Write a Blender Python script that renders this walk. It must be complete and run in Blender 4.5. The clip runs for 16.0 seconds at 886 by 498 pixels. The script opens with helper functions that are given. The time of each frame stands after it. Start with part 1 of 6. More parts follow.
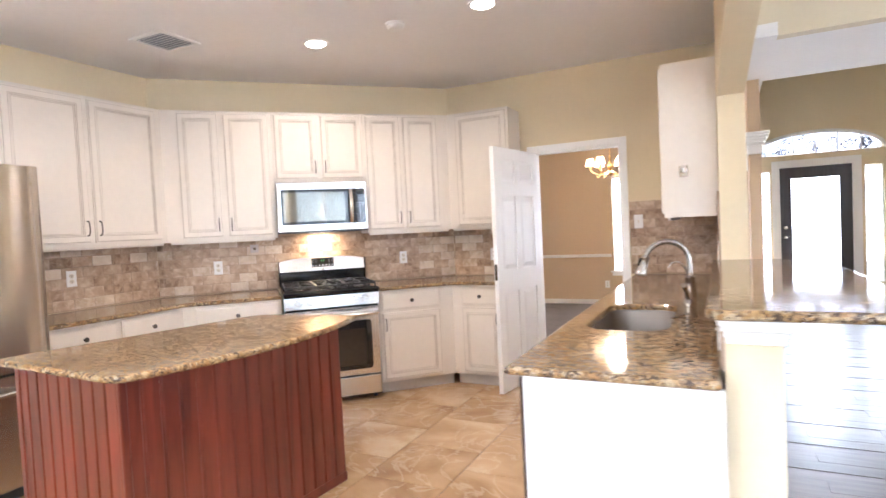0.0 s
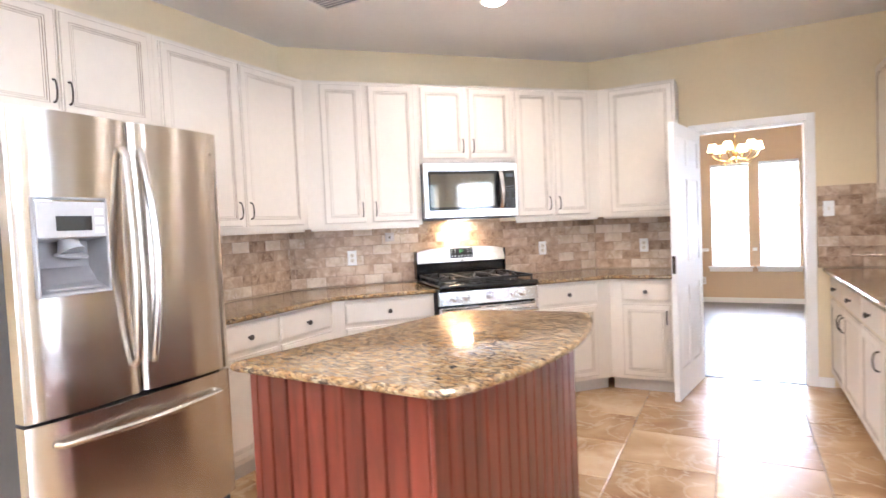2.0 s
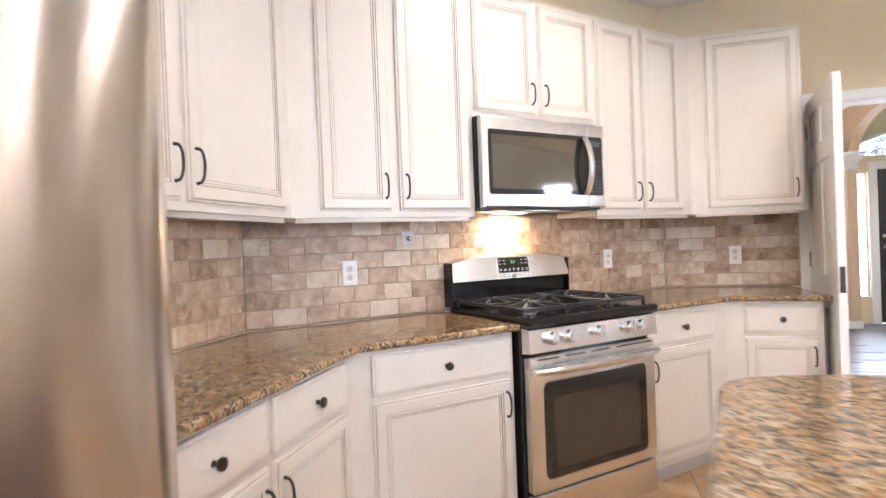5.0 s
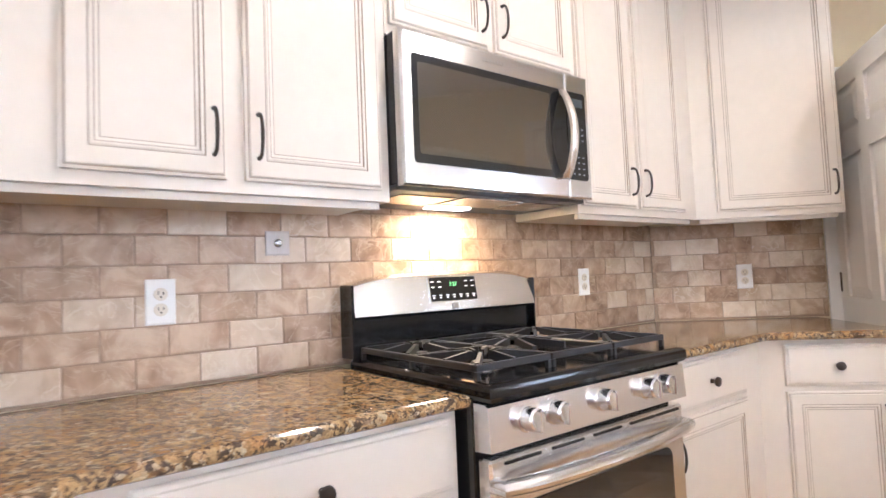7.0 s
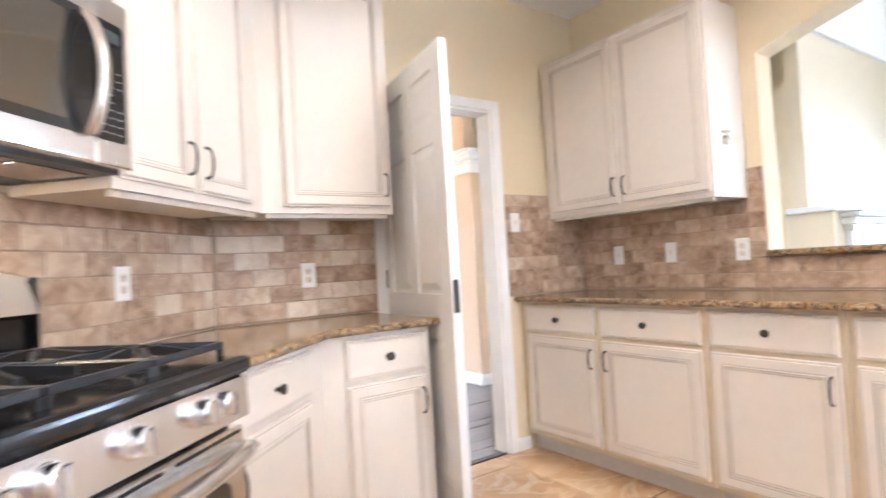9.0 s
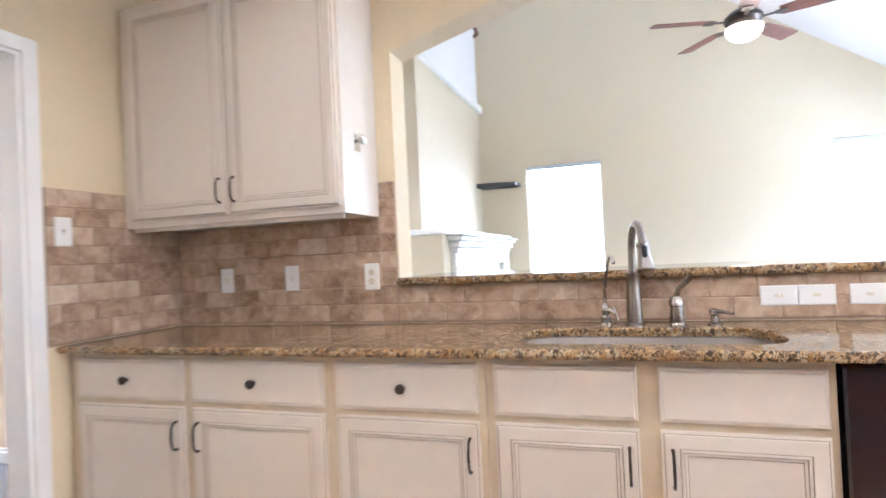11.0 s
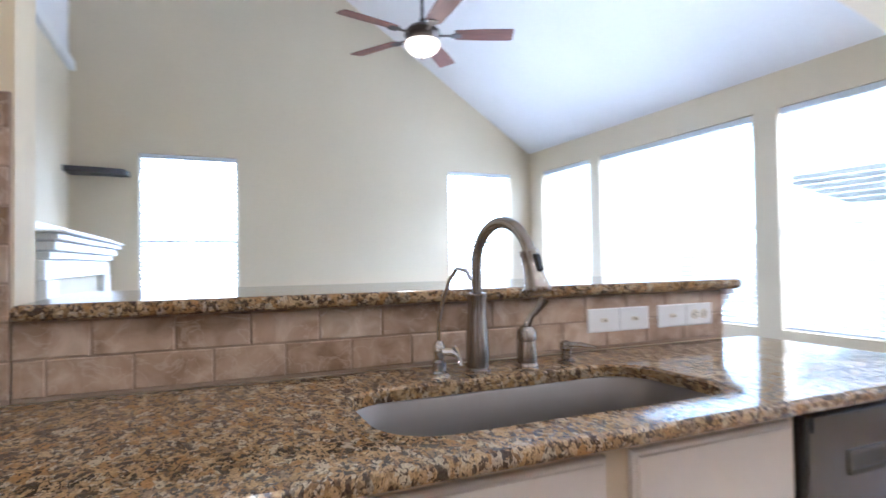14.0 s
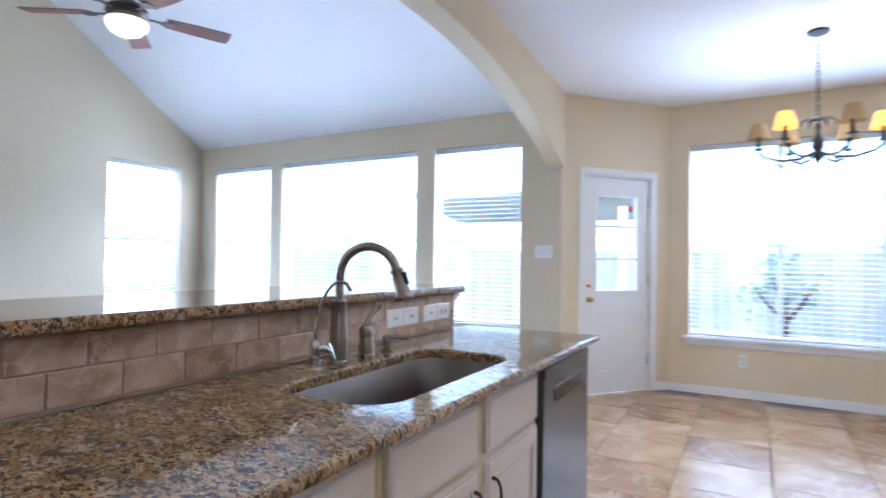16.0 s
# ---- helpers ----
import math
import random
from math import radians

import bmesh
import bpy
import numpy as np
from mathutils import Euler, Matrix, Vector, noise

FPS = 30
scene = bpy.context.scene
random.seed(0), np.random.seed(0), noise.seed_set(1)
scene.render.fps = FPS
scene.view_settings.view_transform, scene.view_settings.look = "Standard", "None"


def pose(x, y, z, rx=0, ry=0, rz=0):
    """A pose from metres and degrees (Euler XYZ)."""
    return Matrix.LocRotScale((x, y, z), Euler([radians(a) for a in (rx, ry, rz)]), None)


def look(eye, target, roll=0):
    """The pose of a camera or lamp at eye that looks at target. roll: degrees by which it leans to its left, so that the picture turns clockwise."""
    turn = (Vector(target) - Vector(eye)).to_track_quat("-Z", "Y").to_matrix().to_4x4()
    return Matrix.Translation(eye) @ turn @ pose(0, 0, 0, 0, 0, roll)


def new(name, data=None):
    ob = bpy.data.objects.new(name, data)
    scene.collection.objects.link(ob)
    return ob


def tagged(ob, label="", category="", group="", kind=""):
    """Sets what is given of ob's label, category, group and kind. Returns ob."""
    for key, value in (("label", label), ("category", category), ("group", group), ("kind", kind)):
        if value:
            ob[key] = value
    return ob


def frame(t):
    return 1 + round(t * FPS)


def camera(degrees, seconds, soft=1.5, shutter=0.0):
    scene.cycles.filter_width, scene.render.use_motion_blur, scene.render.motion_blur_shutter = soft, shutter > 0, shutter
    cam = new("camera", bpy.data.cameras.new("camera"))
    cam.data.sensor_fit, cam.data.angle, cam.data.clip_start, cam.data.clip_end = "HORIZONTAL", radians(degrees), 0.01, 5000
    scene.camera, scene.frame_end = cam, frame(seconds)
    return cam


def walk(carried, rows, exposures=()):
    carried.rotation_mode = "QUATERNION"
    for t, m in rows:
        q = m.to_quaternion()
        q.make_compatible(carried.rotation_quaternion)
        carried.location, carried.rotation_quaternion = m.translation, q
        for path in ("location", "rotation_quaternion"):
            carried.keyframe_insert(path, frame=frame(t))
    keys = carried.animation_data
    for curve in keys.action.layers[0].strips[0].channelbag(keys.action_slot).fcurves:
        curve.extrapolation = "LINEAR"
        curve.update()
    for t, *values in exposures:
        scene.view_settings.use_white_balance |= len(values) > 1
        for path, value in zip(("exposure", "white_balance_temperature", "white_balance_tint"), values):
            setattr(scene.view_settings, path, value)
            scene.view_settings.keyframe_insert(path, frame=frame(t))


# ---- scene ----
import functools

cam = camera(77.3, 16.0, shutter=0.6)
PATH = [
    (0, (2.005, 2.046, 1.384), (1.111, 3.833, 1.309), -2.8),
    (0.5, (1.725, 2.046, 1.37), (0.835, 3.836, 1.302), -2.8),
    (1, (1.423, 2.018, 1.38), (0.511, 3.797, 1.309), -2.5),
    (1.5, (1.079, 1.923, 1.39), (0.147, 3.691, 1.312), -2.4),
    (2, (0.77, 1.963, 1.359), (-0.163, 3.73, 1.274), -2.5),
    (2.5, (0.44, 2.119, 1.38), (-0.485, 3.89, 1.29), -2.5),
    (3, (0.204, 2.245, 1.353), (-0.716, 4.019, 1.272), -2.0),
    (3.5, (-0.071, 2.395, 1.315), (-0.846, 4.237, 1.241), -2.2),
    (3.7, (-0.192, 2.499, 1.304), (-0.93, 4.356, 1.24), -2.1),
    (4.8, (-0.70, 2.98, 1.262), (-1.25, 4.905, 1.235), -2.1),
    (5.2, (-0.858, 3.245, 1.24), (-1.35, 5.185, 1.232), -2.2),
    (5.8, (-0.874, 3.593, 1.216), (-1.282, 5.55, 1.229), -2.2),
    (6, (-0.911, 3.704, 1.2), (-1.288, 5.667, 1.245), -2.5),
    (6.5, (-0.96, 3.945, 1.185), (-1.265, 5.919, 1.276), -2.5),
    (7, (-0.972, 4.166, 1.164), (-1.251, 6.143, 1.271), -2.4),
    (7.5, (-0.978, 4.271, 1.153), (-1.148, 6.263, 1.231), -2.2),
    (8, (-0.973, 4.311, 1.171), (-0.614, 6.278, 1.219), -2.2),
    (8.5, (-0.956, 4.362, 1.133), (-0.075, 6.156, 1.197), -3.1),
    (9, (-0.888, 4.49, 1.123), (0.255, 6.13, 1.184), -3.3),
    (9.5, (-0.781, 4.588, 1.133), (0.665, 5.968, 1.199), -2.8),
    (10, (-0.664, 4.686, 1.169), (1.019, 5.766, 1.211), -3.0),
    (10.2, (-0.562, 4.713, 1.183), (1.178, 5.699, 1.219), -3.1),
    (12.3, (0.146, 5.213, 1.189), (2.145, 5.211, 1.228), -1.7),
    (12.5, (0.206, 5.239, 1.183), (2.203, 5.142, 1.219), -1.7),
    (13, (0.431, 5.303, 1.185), (2.414, 5.046, 1.226), -1.3),
    (13.5, (0.57, 5.354, 1.184), (2.529, 4.953, 1.23), -1.0),
    (14, (0.666, 5.477, 1.185), (2.501, 4.682, 1.226), -0.8),
    (14.5, (0.636, 5.699, 1.222), (2.29, 4.574, 1.239), -0.2),
    (15, (0.64, 5.864, 1.236), (2.126, 4.525, 1.259), 0.2),
    (15.5, (0.701, 6.021, 1.24), (1.967, 4.472, 1.269), 0.7),
    (16, (0.773, 6.193, 1.237), (1.748, 4.447, 1.271), 0.8),
]
EXPOSURES = [(0, 2.02, 5820, 17), (1, 2.16, 5720, 17), (2.5, 2.14, 5620, 16), (3.5, 2.18, 5560, 16), (6, 2.12, 5550, 16), (7.5, 2.22, 5450, 16), (8.5, 2.52, 5380, 15), (10.2, 2.32, 5260, 14), (12.5, 1.92, 5150, 15), (14, 1.50, 4980, 14), (15, 1.25, 4880, 14), (16, 1.10, 4800, 14)]
walk(cam, [(t, look(eye, target, roll)) for t, eye, target, roll in PATH], EXPOSURES)

# ---- the place in numbers ----
XL = -2.22                      # left wall's face
YD = 7.0                        # door wall's face
XP = 2.01                       # sink wall's face
YB, XF = 1.32, 7.21             # living room: back wall, far wall
CEIL = 2.745
RX, RY = XL, 5.13               # range wall starts here and runs at 45 degrees
RLEN = (YD - RY) * math.sqrt(2)
COUNTER = 0.915
LEFT = pose(XL, 0, 0, 0, 0, 90)      # along +y
RANGE = pose(RX, RY, 0, 0, 0, 45)
NORTH = pose(0, YD, 0)               # along +x
EAST = pose(XP, 0, 0, 0, 0, -90)     # along -y
BACK = pose(0, YB, 0, 0, 0, 180)     # along -x
FAR = pose(XF, 0, 0, 0, 0, -90)
BAY = pose(0, 0.42, 0, 0, 0, 180)

# ---- world and lights ----
world = bpy.data.worlds.new("sky")
scene.world = world
world.use_nodes = True
wn = world.node_tree.nodes
sky = wn.new("ShaderNodeTexSky")
sky.sky_type, sky.sun_disc = "NISHITA", False
sky.sun_elevation, sky.sun_rotation = radians(43), radians(207)
world.node_tree.links.new(sky.outputs[0], wn["Background"].inputs[0])
wn["Background"].inputs[1].default_value = 0.15


def lamp(name, kind, m, energy, color=(1, 1, 1), size=0.1, size_y=None, spread=None):
    d = bpy.data.lights.new(name, kind)
    d.energy, d.color = energy, color
    if kind == "AREA":
        d.shape, d.size, d.size_y = "RECTANGLE", size, size_y or size
        if spread:
            d.spread = radians(spread)
    elif kind == "SUN":
        d.angle = radians(0.6)
    else:
        d.shadow_soft_size = size
    if kind == "SPOT":
        d.spot_size, d.spot_blend = radians(spread or 120), 0.45
    ob = new(name, d)
    ob.matrix_world = m
    return ob


DAY = (0.86, 0.93, 1.0)
WARM = (1.0, 0.80, 0.55)
lamp("sun", "SUN", look((-4.5, -9, 9.5), (0, 0, 0)), 3.6, (1, 0.95, 0.88))
# area lamps added outside the windows and front door, standing in for daylight
lamp("daylight_back", "AREA", look((5.2, YB - 1.7, 4.1), (5.0, 4.6, 0.6)), 260, DAY, 3.6, 2.2, spread=95)
lamp("daylight_far_1", "AREA", look((XF + 0.25, 5.6, 1.6), (2, 5.6, 1.2)), 30, DAY, 0.95, 1.5)
lamp("daylight_far_2", "AREA", look((XF + 0.25, 2.1, 1.6), (2, 2.1, 1.2)), 30, DAY, 0.95, 1.5)
lamp("daylight_bay", "AREA", look((0.1, -1.3, 3.75), (0.4, 7.0, 0.9)), 400, DAY, 3.4, 1.5)
lamp("daylight_dining", "AREA", look((0.95, 11.75, 1.35), (0.95, 7, 1.0)), 80, DAY, 1.3, 1.6)
lamp("daylight_entry", "AREA", look((3.2, 11.8, 1.5), (3.2, 7, 1.0)), 50, DAY, 1.8, 1.8)
# fill lamps added at the window openings, aimed up to brighten the ceilings like ground bounce
for gx, gw, ge in ((6.40, 0.9, 6), (4.78, 1.8, 12), (3.13, 0.9, 6)):
    lamp("up_fill_back", "AREA", look((gx, YB + 0.02, 1.45), (gx, YB + 1.02, 2.75)), ge, DAY, gw, 1.5, spread=85)
lamp("up_fill_bay", "AREA", look((0.17, 0.45, 1.4), (0.25, 1.45, 2.65)), 11, DAY, 2.1, 1.6, spread=75)
DOWN = [(-0.53, 5.25), (0.75, 5.26), (-0.53, 3.1), (0.75, 3.1)]
for dx, dy in DOWN:
    lamp("downlight_bulb", "SPOT", look((dx, dy, CEIL - 0.03), (dx, dy + 0.001, 0)), 17, (1, 0.86, 0.68), 0.06, spread=160)
lamp("hall_bulb", "SPOT", look((3.6, 7.9, CEIL - 0.03), (3.6, 7.901, 0)), 18, (1, 0.88, 0.72), 0.06, spread=150)


# ---- materials ----
def material(name, color, rough=0.5, metal=0.0, noise_scale=40.0, vary=0.06, bump=0.02, bump_scale=None, coat=0.0, stretch=(1, 1, 1)):
    """Principled with mottled colour at two scales and fine relief."""
    m = bpy.data.materials.new(name)
    m.use_nodes = True
    n, l = m.node_tree.nodes, m.node_tree.links
    b = n["Principled BSDF"]
    b.inputs["Roughness"].default_value, b.inputs["Metallic"].default_value = rough, metal
    b.inputs["Coat Weight"].default_value = coat
    b.inputs["Coat Roughness"].default_value = 0.06
    co = n.new("ShaderNodeTexCoord")
    mp = n.new("ShaderNodeMapping")
    mp.inputs["Scale"].default_value = stretch
    l.new(co.outputs["Object"], mp.inputs[0])
    a, c = n.new("ShaderNodeTexNoise"), n.new("ShaderNodeTexNoise")
    a.inputs["Scale"].default_value, a.inputs["Detail"].default_value = noise_scale, 4
    c.inputs["Scale"].default_value, c.inputs["Detail"].default_value = noise_scale / 18, 3
    l.new(mp.outputs[0], a.inputs[0]), l.new(mp.outputs[0], c.inputs[0])
    mix = n.new("ShaderNodeMath")
    mix.operation = "ADD"
    l.new(a.outputs[0], mix.inputs[0]), l.new(c.outputs[0], mix.inputs[1])
    ramp = n.new("ShaderNodeValToRGB")
    e = ramp.color_ramp.elements
    e[0].position, e[1].position = 0.35, 0.65
    half = n.new("ShaderNodeMath")
    half.operation, half.inputs[1].default_value = "MULTIPLY", 0.5
    l.new(mix.outputs[0], half.inputs[0]), l.new(half.outputs[0], ramp.inputs[0])
    e[0].color = (*[max(0, x * (1 - vary)) for x in color], 1)
    e[1].color = (*[min(1, x * (1 + vary)) for x in color], 1)
    l.new(ramp.outputs[0], b.inputs["Base Color"])
    if bump:
        bp = n.new("ShaderNodeBump")
        bp.inputs["Strength"].default_value, bp.inputs["Distance"].default_value = bump, 0.01
        src = a
        if bump_scale:
            src = n.new("ShaderNodeTexNoise")
            src.inputs["Scale"].default_value, src.inputs["Detail"].default_value = bump_scale, 3
            l.new(mp.outputs[0], src.inputs[0])
        l.new(src.outputs[0], bp.inputs["Height"]), l.new(bp.outputs[0], b.inputs["Normal"])
    return m


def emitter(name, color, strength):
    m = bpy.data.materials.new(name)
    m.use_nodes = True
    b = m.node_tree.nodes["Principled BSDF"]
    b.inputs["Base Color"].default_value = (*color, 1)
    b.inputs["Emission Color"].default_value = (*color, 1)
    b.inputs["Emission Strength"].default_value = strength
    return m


def nodes_of(m):
    return m.node_tree.nodes, m.node_tree.links, m.node_tree.nodes["Principled BSDF"]


def ramp_node(n, stops):
    r = n.new("ShaderNodeValToRGB")
    els = r.color_ramp.elements
    while len(els) < len(stops):
        els.new(0.5)
    for e, (p, c) in zip(els, stops):
        e.position, e.color = p, (*c, 1)
    return r


def granite_material():
    """Gold and tan crystals with a net of dark flecks and a few pale ones."""
    m = bpy.data.materials.new("granite")
    m.use_nodes = True
    n, l, b = nodes_of(m)
    b.inputs["Roughness"].default_value = 0.085
    co = n.new("ShaderNodeTexCoord")
    mp = n.new("ShaderNodeMapping")
    mp.inputs["Rotation"].default_value = (0, 0, 0.5)
    mp.inputs["Scale"].default_value = (1, 1.45, 1.2)
    l.new(co.outputs["Object"], mp.inputs[0])
    warp = n.new("ShaderNodeTexNoise")
    warp.inputs["Scale"].default_value, warp.inputs["Detail"].default_value = 48, 4
    l.new(mp.outputs[0], warp.inputs[0])
    add = n.new("ShaderNodeVectorMath")
    add.operation = "MULTIPLY_ADD"
    add.inputs[1].default_value = (0.03, 0.03, 0.03)
    l.new(warp.outputs["Color"], add.inputs[0]), l.new(mp.outputs[0], add.inputs[2])

    def cells(scale, stops):
        v = n.new("ShaderNodeTexVoronoi")
        v.inputs["Scale"].default_value, v.inputs["Randomness"].default_value = scale, 1
        l.new(add.outputs[0], v.inputs["Vector"])
        sep = n.new("ShaderNodeSeparateColor")
        l.new(v.outputs["Color"], sep.inputs[0])
        r = ramp_node(n, stops)
        r.color_ramp.interpolation = "CONSTANT"
        l.new(sep.outputs[0], r.inputs[0])
        return r

    def blend(fac, a, c, kind="MIX"):
        x = n.new("ShaderNodeMix")
        x.data_type, x.blend_type = "RGBA", kind
        if isinstance(fac, float):
            x.inputs[0].default_value = fac
        else:
            l.new(fac, x.inputs[0])
        l.new(a, x.inputs[6])
        if isinstance(c, tuple):
            x.inputs[7].default_value = (*c, 1)
        else:
            l.new(c, x.inputs[7])
        return x.outputs[2]

    big = cells(36, [(0.0, (0.33, 0.205, 0.092)), (0.18, (0.40, 0.27, 0.135)), (0.42, (0.46, 0.33, 0.18)), (0.62, (0.35, 0.205, 0.088)), (0.74, (0.48, 0.40, 0.27)), (0.88, (0.27, 0.195, 0.125))])
    small = cells(88, [(0.0, (0.05, 0.037, 0.03)), (0.3, (0.20, 0.125, 0.062)), (0.45, (0.38, 0.255, 0.13)), (0.8, (0.47, 0.385, 0.27))])
    where = n.new("ShaderNodeTexNoise")
    where.inputs["Scale"].default_value, where.inputs["Detail"].default_value = 21, 2
    l.new(mp.outputs[0], where.inputs[0])
    wr = ramp_node(n, [(0.44, (0, 0, 0)), (0.56, (0.9, 0.9, 0.9))])
    l.new(where.outputs[0], wr.inputs[0])
    col = blend(wr.outputs[0], big.outputs[0], small.outputs[0])
    fleck = n.new("ShaderNodeTexNoise")
    fleck.inputs["Scale"].default_value, fleck.inputs["Detail"].default_value, fleck.inputs["Distortion"].default_value = 92, 4, 0.9
    l.new(mp.outputs[0], fleck.inputs[0])
    fr = ramp_node(n, [(0.535, (0, 0, 0)), (0.585, (0.9, 0.9, 0.9))])
    l.new(fleck.outputs[0], fr.inputs[0])
    col = blend(fr.outputs[0], col, (0.06, 0.043, 0.034))
    grain = n.new("ShaderNodeTexNoise")
    grain.inputs["Scale"].default_value, grain.inputs["Detail"].default_value = 260, 3
    l.new(mp.outputs[0], grain.inputs[0])
    gr = ramp_node(n, [(0.3, (0.7, 0.66, 0.6)), (0.7, (1.25, 1.2, 1.12))])
    l.new(grain.outputs[0], gr.inputs[0])
    l.new(blend(1.0, col, gr.outputs[0], "MULTIPLY"), b.inputs["Base Color"])
    return m


def stone_tile_material(name, stops, vein, rough, scale, gain=0.5, veining=0.5):
    """Each tile gets its own tone by Object Info's Random, with clouds and pale veins."""
    m = bpy.data.materials.new(name)
    m.use_nodes = True
    n, l, b = nodes_of(m)
    info = n.new("ShaderNodeObjectInfo")
    tone = ramp_node(n, stops)
    geo = n.new("ShaderNodeNewGeometry")
    off = n.new("ShaderNodeVectorMath")
    off.operation = "MULTIPLY_ADD"
    off.inputs[1].default_value = (37, 53, 71)
    l.new(info.outputs["Random"], off.inputs[0]), l.new(geo.outputs["Position"], off.inputs[2])
    cl = n.new("ShaderNodeTexNoise")
    cl.inputs["Scale"].default_value, cl.inputs["Detail"].default_value = scale, 6
    cl.inputs["Distortion"].default_value = 0.6
    l.new(off.outputs[0], cl.inputs[0])
    sh = n.new("ShaderNodeMath")
    sh.operation, sh.inputs[1].default_value, sh.inputs[2].default_value = "MULTIPLY_ADD", gain, -gain / 2
    l.new(cl.outputs[0], sh.inputs[0])
    sm = n.new("ShaderNodeMath")
    each = n.new("ShaderNodeMath")
    each.operation, each.inputs[1].default_value, each.inputs[2].default_value = "MULTIPLY_ADD", 0.6, 0.18
    l.new(info.outputs["Random"], each.inputs[0])
    l.new(each.outputs[0], sm.inputs[0]), l.new(sh.outputs[0], sm.inputs[1])
    l.new(sm.outputs[0], tone.inputs[0])
    ve = n.new("ShaderNodeTexNoise")
    ve.inputs["Scale"].default_value, ve.inputs["Detail"].default_value, ve.inputs["Distortion"].default_value = scale * 0.8, 5, 1.5
    l.new(off.outputs[0], ve.inputs[0])
    vr = ramp_node(n, [(0.475, (0, 0, 0)), (0.5, (veining, veining, veining)), (0.525, (0, 0, 0))])
    l.new(ve.outputs[0], vr.inputs[0])
    mx = n.new("ShaderNodeMix")
    mx.data_type = "RGBA"
    mx.inputs[7].default_value = (*vein, 1)
    l.new(vr.outputs[0], mx.inputs[0]), l.new(tone.outputs[0], mx.inputs[6])
    l.new(mx.outputs[2], b.inputs["Base Color"])
    b.inputs["Roughness"].default_value = rough
    bp = n.new("ShaderNodeBump")
    bp.inputs["Strength"].default_value, bp.inputs["Distance"].default_value = 0.12, 0.01
    l.new(cl.outputs[0], bp.inputs["Height"]), l.new(bp.outputs[0], b.inputs["Normal"])
    return m


def wood_material(name, a, c, rough, axis_scale, coat=0.0):
    m = bpy.data.materials.new(name)
    m.use_nodes = True
    n, l, b = nodes_of(m)
    b.inputs["Roughness"].default_value, b.inputs["Coat Weight"].default_value = rough, coat
    b.inputs["Coat Roughness"].default_value = 0.12
    co, info = n.new("ShaderNodeTexCoord"), n.new("ShaderNodeObjectInfo")
    mp = n.new("ShaderNodeMapping")
    mp.inputs["Scale"].default_value = axis_scale
    l.new(co.outputs["Object"], mp.inputs[0])
    off = n.new("ShaderNodeVectorMath")
    off.operation = "MULTIPLY_ADD"
    off.inputs[1].default_value = (31, 17, 23)
    l.new(info.outputs["Random"], off.inputs[0]), l.new(mp.outputs[0], off.inputs[2])
    g = n.new("ShaderNodeTexNoise")
    g.inputs["Scale"].default_value, g.inputs["Detail"].default_value, g.inputs["Distortion"].default_value = 3, 6, 0.8
    l.new(off.outputs[0], g.inputs[0])
    r = ramp_node(n, [(0.28, a), (0.72, c)])
    l.new(g.outputs[0], r.inputs[0])
    hs = n.new("ShaderNodeHueSaturation")
    ma = n.new("ShaderNodeMath")
    ma.operation, ma.inputs[1].default_value, ma.inputs[2].default_value = "MULTIPLY_ADD", 0.3, 0.85
    l.new(info.outputs["Random"], ma.inputs[0]), l.new(ma.outputs[0], hs.inputs["Value"])
    l.new(r.outputs[0], hs.inputs["Color"]), l.new(hs.outputs[0], b.inputs["Base Color"])
    bp = n.new("ShaderNodeBump")
    bp.inputs["Strength"].default_value, bp.inputs["Distance"].default_value = 0.06, 0.01
    l.new(g.outputs[0], bp.inputs["Height"]), l.new(bp.outputs[0], b.inputs["Normal"])
    return m


def steel_material(name, color, rough, stretch, streak=0.4):
    m = material(name, color, rough, 1.0, 60, 0.02, 0.0, stretch=stretch)
    n, l, b = nodes_of(m)
    smear = n.new("ShaderNodeTexNoise")
    smear.inputs["Scale"].default_value, smear.inputs["Detail"].default_value = 5, 3
    r = n.new("ShaderNodeMapRange")
    r.inputs[3].default_value, r.inputs[4].default_value = rough * 0.85, rough * 1.15
    l.new(smear.outputs[0], r.inputs[0]), l.new(r.outputs[0], b.inputs["Roughness"])
    b.inputs["Anisotropic"].default_value, b.inputs["Anisotropic Rotation"].default_value = streak, 0.25
    return m


def glass_material(name, color=(1, 1, 1), rough=0.0):
    m = bpy.data.materials.new(name)
    m.use_nodes = True
    n, l, b = nodes_of(m)
    b.inputs["Base Color"].default_value = (*color, 1)
    b.inputs["Transmission Weight"].default_value, b.inputs["Roughness"].default_value = 1, rough
    b.inputs["IOR"].default_value = 1.45
    return m


WALL = material("wall_paint", (0.74, 0.62, 0.41), 0.75, noise_scale=30, vary=0.02, bump=0.05, bump_scale=220)
WALL_LR = material("wall_paint_living", (0.67, 0.575, 0.41), 0.75, noise_scale=30, vary=0.02, bump=0.05, bump_scale=220)
WALL_DIN = material("wall_paint_dining", (0.62, 0.46, 0.30), 0.75, noise_scale=30, vary=0.02, bump=0.05, bump_scale=220)
CEILING = material("ceiling_paint", (0.84, 0.815, 0.79), 0.85, noise_scale=30, vary=0.02, bump=0.12, bump_scale=160)
TRIM = material("trim_paint", (0.84, 0.82, 0.78), 0.4, noise_scale=20, vary=0.015, bump=0.01)
CAB = material("cabinet_paint", (0.715, 0.64, 0.545), 0.38, noise_scale=25, vary=0.025, bump=0.015)
GLAZE = material("cabinet_glaze", (0.40, 0.32, 0.24), 0.5, noise_scale=25, vary=0.2, bump=0.01)
